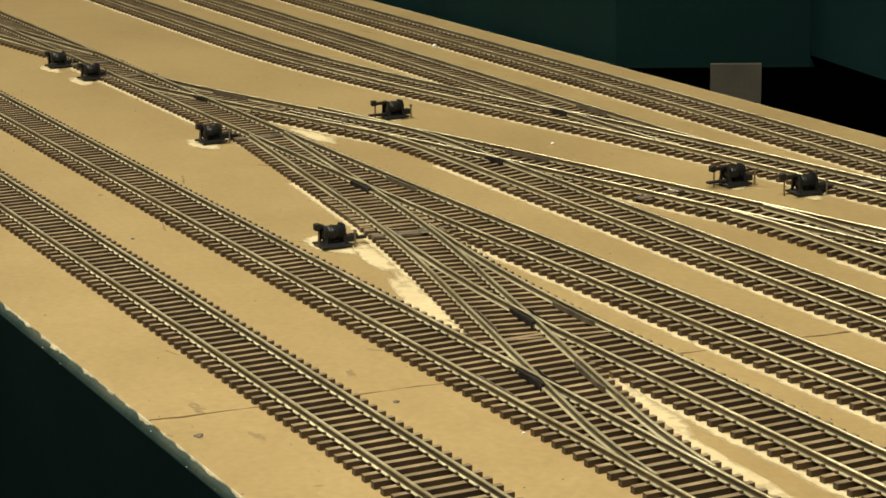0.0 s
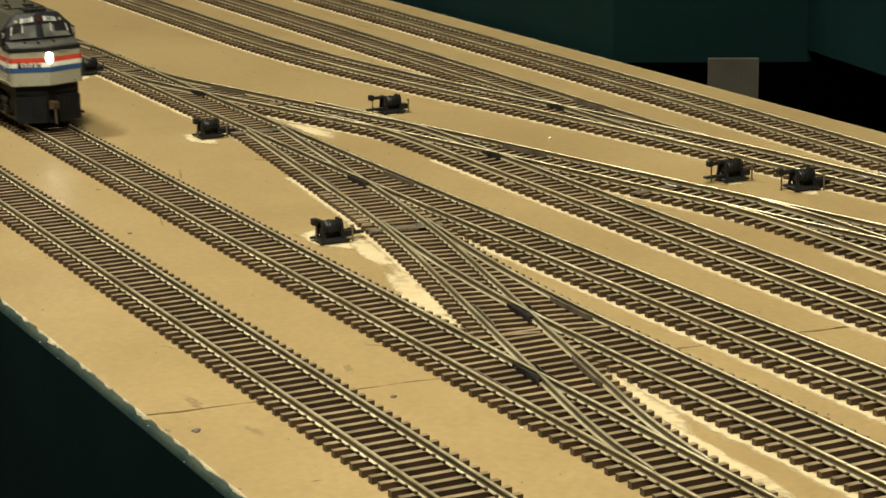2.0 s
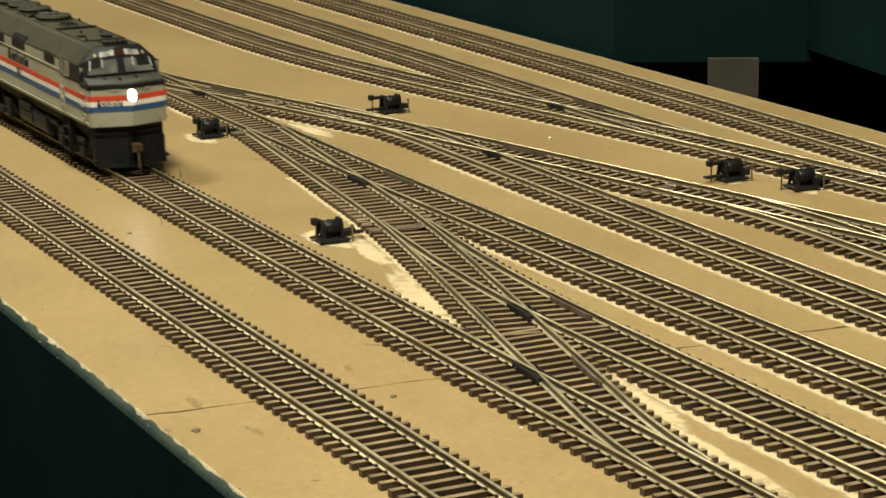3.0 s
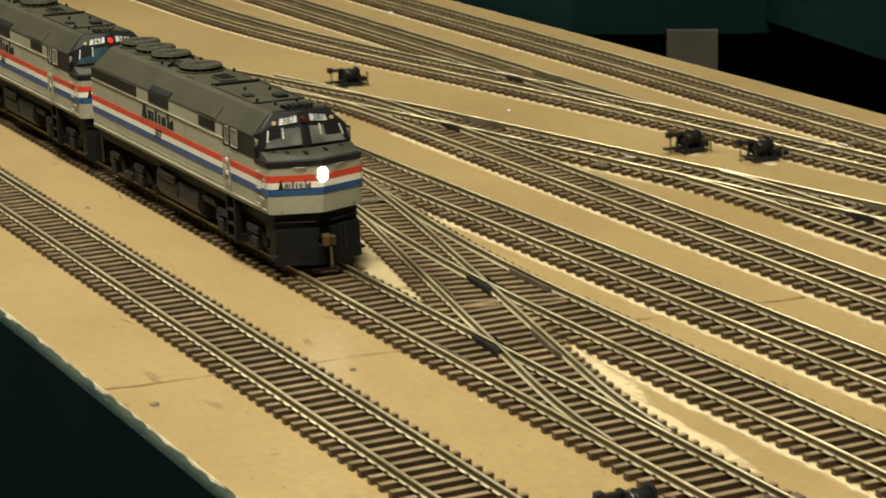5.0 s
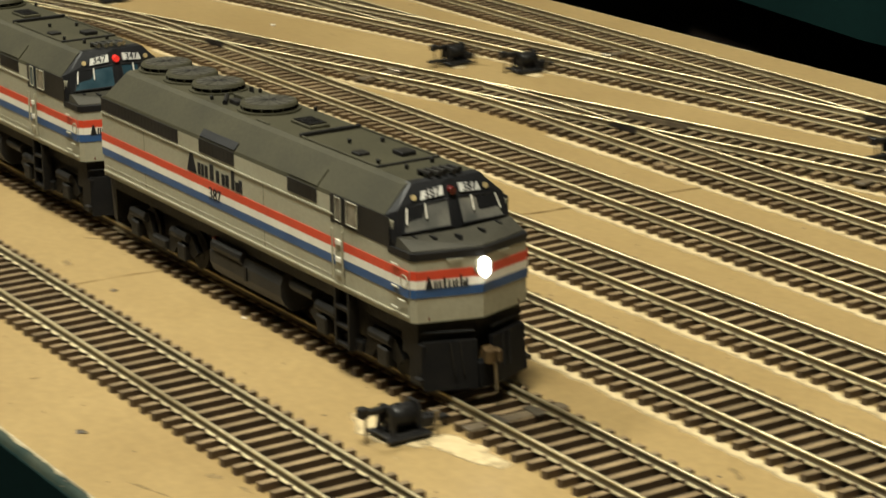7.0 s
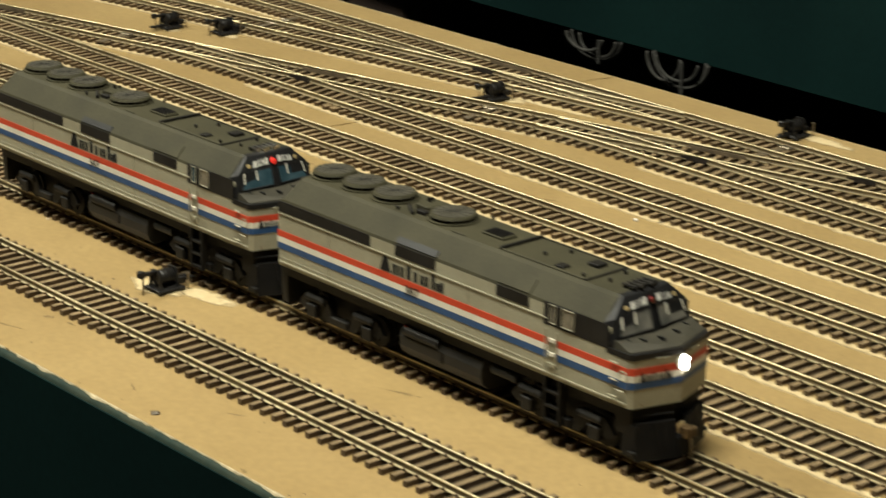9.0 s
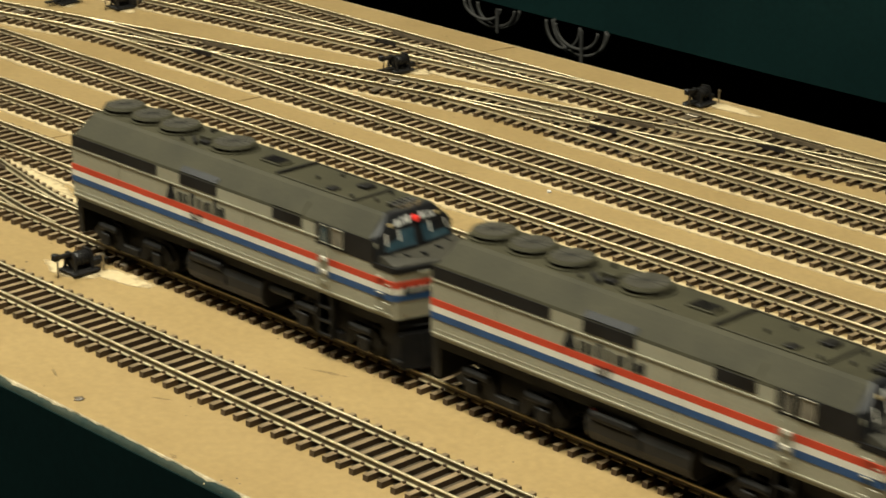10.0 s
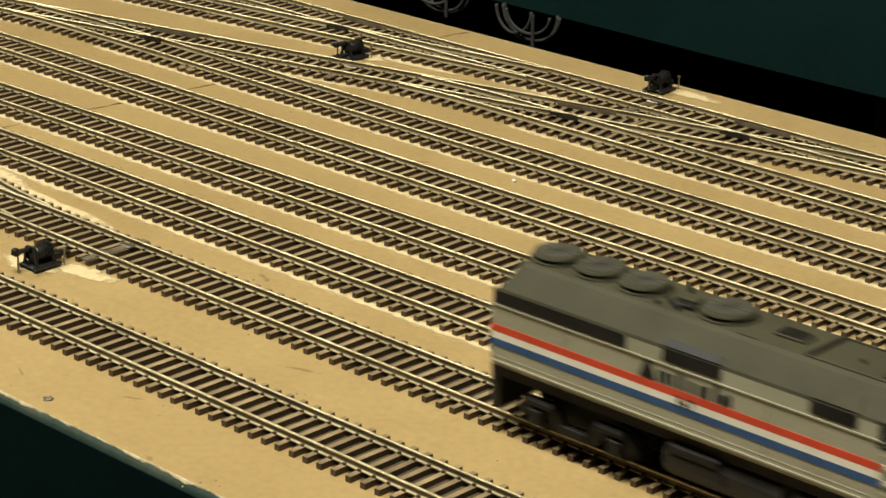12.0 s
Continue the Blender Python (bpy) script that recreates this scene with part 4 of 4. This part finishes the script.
    part("buffer_beam", hull([(82, -16, 24.5), (82, 16, 24.5), (82, -16, 15), (82, 16, 15), (88.6, -15.6, 24.5), (92, 0, 24.5), (88.6, 15.6, 24.5), (88.6, -15.6, 15), (92, 0, 15), (88.6, 15.6, 15)]), M_UNDER, t, "black recess under the nose")
    for s in (-1, 1):
        a, b = (90.6, s * 15.4), (96.0, s * 2.6)
        n = Vector((b[1] - a[1], a[0] - b[0], 0)).normalized() * (s * -1)
        bm = hull([(x + n.x * d, y + n.y * d, z) for x, y in (a, b) for z, d in ((19.2, -0.4), (19.2, -1.6), (14, 0.3), (14, -1.2), (6.8, 1.2), (6.8, -0.6))])
        part("plough_plate", bm, M_PLOW, t, "dark grey angled plough plate")
        part("plough_end", one_box(84.5, 90.8, s * 15 - 0.7, s * 15 + 0.7, 7.4, 18.6, 0.2), M_PLOW, t)
        bm = bmesh.new()
        rod(bm, (89.4, s * 15.2, 21.4), (94.6, s * 2.6, 21.4), 0.3, 6)
        part("lift_bar", bm, M_PLOW, t)
    part("plough_centre", hull([(94.4, -2.9, 13.6), (94.4, 2.9, 13.6), (96.6, -2.4, 13.0), (96.6, 2.4, 13.0), (94.4, -2.9, 6.8), (94.4, 2.9, 6.8), (97.3, -2.3, 6.8), (97.3, 2.3, 6.8)]), M_PLOW, t)
    bm = hull([(-88, -15, 24.5), (-88, 15, 24.5), (-92, -15, 24.5), (-92, 15, 24.5), (-88, -15, 9), (-88, 15, 9), (-92.5, -14, 9), (-92.5, 14, 9)])
    part("rear_pilot", bm, M_UNDER, t)
    for x, d in ((96, 1), (-92, -1)):
        bm = one_box(min(x, x + d * 2.6), max(x, x + d * 2.6), -1.5, 1.5, 14.0, 17.4, 0.4)
        rod(bm, (x + d * 3.2, -0.9, 14.0), (x + d * 3.2, -0.9, 17.2), 1.6, 12)
        box(bm, min(x + d * 2.4, x + d * 5.0), max(x + d * 2.4, x + d * 5.0), 0.4, 2.0, 14.0, 17.4, 0.4)
        coupler = part("coupler", bm, M_BRASS, t, "rust-brown knuckle coupler")
        bm = bmesh.new()
        rod(bm, (x + d * 3.6, 0.4, 13.4), (x + d * 4.2, 0.4, 6.4), 0.45, 6)
        part("trip_pin", bm, M_NAIL, coupler)
    for y in (-9, -6.5, 6.5, 9):
        bm = bmesh.new()
        rod(bm, (95.6 - abs(y) * 0.25, y, 19), (97.2 - abs(y) * 0.25, y * 0.95, 10.5), 0.3, 6)
        part("air_hose", bm, M_UNDER, t)
    for s in (-1, 1):
        bm = bmesh.new()
        rod(bm, (-91.6, s * 15.5, 25), (-91.6, s * 15.5, 44), 0.4, 6)
        part("rear_handrail", bm, M_BODY, t)
        part("corner_step", one_box(88.5, 91.5, s * 15.8 - 1.4, s * 15.8 + 1.4, 9, 10), M_UNDER, t)
    bm = one_box(-90.8, -90, -6, 6, 26, 47)
    part("rear_door", bm, M_BODY, t)
    # trucks
    sets = []
    for cx in (57, -57):
        truck = part("truck", one_box(cx - 20, cx + 20, -9, 9, 9, 19), M_UNDER, t, "black four-wheel truck")
        for s in (-1, 1):
            bm = bmesh.new()
            prism(bm, [(cx - 24, 12), (cx - 20, 16.5), (cx - 8, 16.8), (cx - 5, 11), (cx + 5, 11), (cx + 8, 16.8), (cx + 20, 16.5), (cx + 24, 12), (cx + 21, 10),
                       (cx + 12, 13), (cx + 8, 8.4), (cx - 8, 8.4), (cx - 12, 13), (cx - 21, 10)], "y", s * 14.2 - 0.9, s * 14.2 + 0.9)
            part("side_frame", bm, M_UNDER, truck)
            for dx in (-15.7, 15.7):
                part("journal_box", one_box(cx + dx - 2.6, cx + dx + 2.6, s * 15 - 1.6, s * 15 + 1.6, 8.4, 13.4, 0.4), M_UNDER, truck)
                part("brake_cylinder", rod(bmesh.new(), (cx + dx * 0.55, s * 15.2, 15.6), (cx + dx * 1.2, s * 15.2, 15.6), 1.5, 10), M_UNDER, truck)
            part("leaf_spring", one_box(cx - 4.6, cx + 4.6, s * 15 - 1.2, s * 15 + 1.2, 8.6, 11.5, 0.3), M_UNDER, truck)
        for dx in (-15.7, 15.7):
            bm = bmesh.new()
            rod(bm, (0, -12, 0), (0, 12, 0), 1.2, 8)
            for s in (-1, 1):
                rod(bm, (0, s * 7.6, 0), (0, s * 10.2, 0), 5.75, 24)
                rod(bm, (0, s * 7.0, 0), (0, s * 7.6, 0), 6.4, 24)
                for i in range(4):
                    a = math.pi / 2 * i
                    box(bm, math.cos(a) * 3 - 0.5, math.cos(a) * 3 + 0.5, min(s * 10.2, s * 10.5), max(s * 10.2, s * 10.5), math.sin(a) * 3 - 0.5, math.sin(a) * 3 + 0.5)
            w = part("wheelset", bm, M_UNDER, truck)
            sets.append((w, cx + dx))
    return t, sets


# ---- beyond the table ----
def beyond():
    bm = bmesh.new()
    prism(bm, [(-1072, 3), (-800, BAND + 2), (-500, BAND), (1600, BAND), (1600, 95), (-1072, 95)], "y", 760, 778)
    tagged(link("wall_green_east", bm, M_GREEN), "dark green painted panel hanging behind the table", "wall", kind="structure")
    bm = bmesh.new()
    prism(bm, [(-1072, 760), (-1072, 778), (-1130, 684), (-1128, 666)], "z", -4, 95)
    tagged(link("wall_green_corner", bm, M_GREEN), "dark green panel turning in towards the table", "wall", kind="structure")
    tagged(link("wall_green_west", one_box(-2600, -1128, 666, 684, -420, 95), M_GREEN), "dark green painted panel against the table edge", "wall", kind="structure")
    # Near-black surfaces close off the unlit space; its shade is in their colour.
    tagged(link("shelf_back", one_box(-2600, 1600, 1500, 1520, -900, 40), M_VOID), "back of the space below, painted near black as shade", "wall", kind="structure")
    tagged(link("shelf_roof", one_box(-2600, 1600, 779, 1500, 20, 40), M_VOID), "underside behind the green panel, painted near black as shade", "panel", kind="structure")
    tagged(link("shelf_floor", one_box(-2600, 1600, 668, 1500, -430, -420), M_VOID), "lower shelf behind the table, painted near black as shade", "shelf", kind="structure")
    for x, w, mat, nm, top in POSTS:
        tagged(link("timber_post", one_box(x, x + w, 781, 806, -420, top, 1.5), mat), nm, "post")
    bm = bmesh.new()
    prism(bm, [(-1088.8, 704.7), (-1074.3, 729.1), (-1078.5, 731.6), (-1093, 707.2)], "z", -420, 0)
    tagged(link("card_box", bm, M_CREAM), "cream card box end in the gap behind the table", "box")
    cable(-692, 14, 1.5, 751, 1)
    cable(-628, 19, 1.15, 750, 2, 4)


def cable(cx, r, squash, y, seed, turns=3):
    """Loops of cable that hang from under the green panel."""
    rnd = random.Random(seed)
    t = thing("cable_coil", "loose loops of cable, coloured dark as if in shadow", "cable", "hanging cables")
    for k in range(turns):
        bm = bmesh.new()
        rings = []
        rr, ox, w = r * (0.62 + 0.4 * k / max(1, turns - 1)), rnd.uniform(-7, 7), squash * rnd.uniform(0.75, 1.2)
        for i in range(33):
            a = math.pi * (1 + i / 32)
            c = Vector((cx + ox + rr * w * math.cos(a), y + k * 2.4, BAND + 2 + rr * math.sin(a)))
            out = Vector((math.cos(a), 0, math.sin(a)))
            rings.append([bm.verts.new((c + out * math.cos(b) + Vector((0, math.sin(b), 0))) * MM) for b in (0, 1.05, 2.1, 3.15, 4.2, 5.25)])
        for a, b in zip(rings, rings[1:]):
            for i in range(6):
                bm.faces.new((a[i], a[(i + 1) % 6], b[(i + 1) % 6], b[i]))
        bm.faces.new(rings[0])
        bm.faces.new(rings[-1][::-1])
        part("loop", bm, M_CABLE, t, "", True)
    bm = bmesh.new()
    rod(bm, (cx + r * 0.6, y - 1.5, BAND + 2), (cx + r * 0.62, y - 1.5, BAND + 2 - r), 1.0, 8)
    part("cable_end", bm, M_CABLE, t)


BAND = -16
POSTS = [(-955, 60, M_BROWN, "dark brown timber post in the shadow", 18), (-413, 26, M_WOOD, "orange pine post under the green panel", 18)]

room()
deck = table()
patches(deck)
beyond()
crumbs()
dust(420, 0.18, 0.42, M_GUARD, "dark_dust", "fine dark flecks strewn over the tan board", 11)
dust(160, 0.15, 0.34, M_BARE, "pale_dust", "fine pale flecks strewn over the tan board", 12)
machines()
frogs()
train = [locomotive("387", True, M_GLASS), locomotive("347", False, M_GLASSB)]
lay_track()

SPEED, START = 120.4, -616.5 - 6.5 * 120.4


def motions():
    for i, (t, sets) in enumerate(train):
        x0 = START - 196.8 * i
        walk(t, [(s, pose((x0 + SPEED * s + 9 * math.sin(math.pi * min(1, max(0, (s - 7.5) / 4.5)))) * MM, 0.316, 0)) for s in [0, 0.1] + [k * 0.5 for k in range(1, 24)] + [11.9, 12]])
        for w, x in sets:
            walk(w, [(s, pose(x * MM, 0, 0.01035, 0, math.degrees(SPEED * s / 5.75), 0)) for s in [k / 15 for k in range(181)]])


motions()
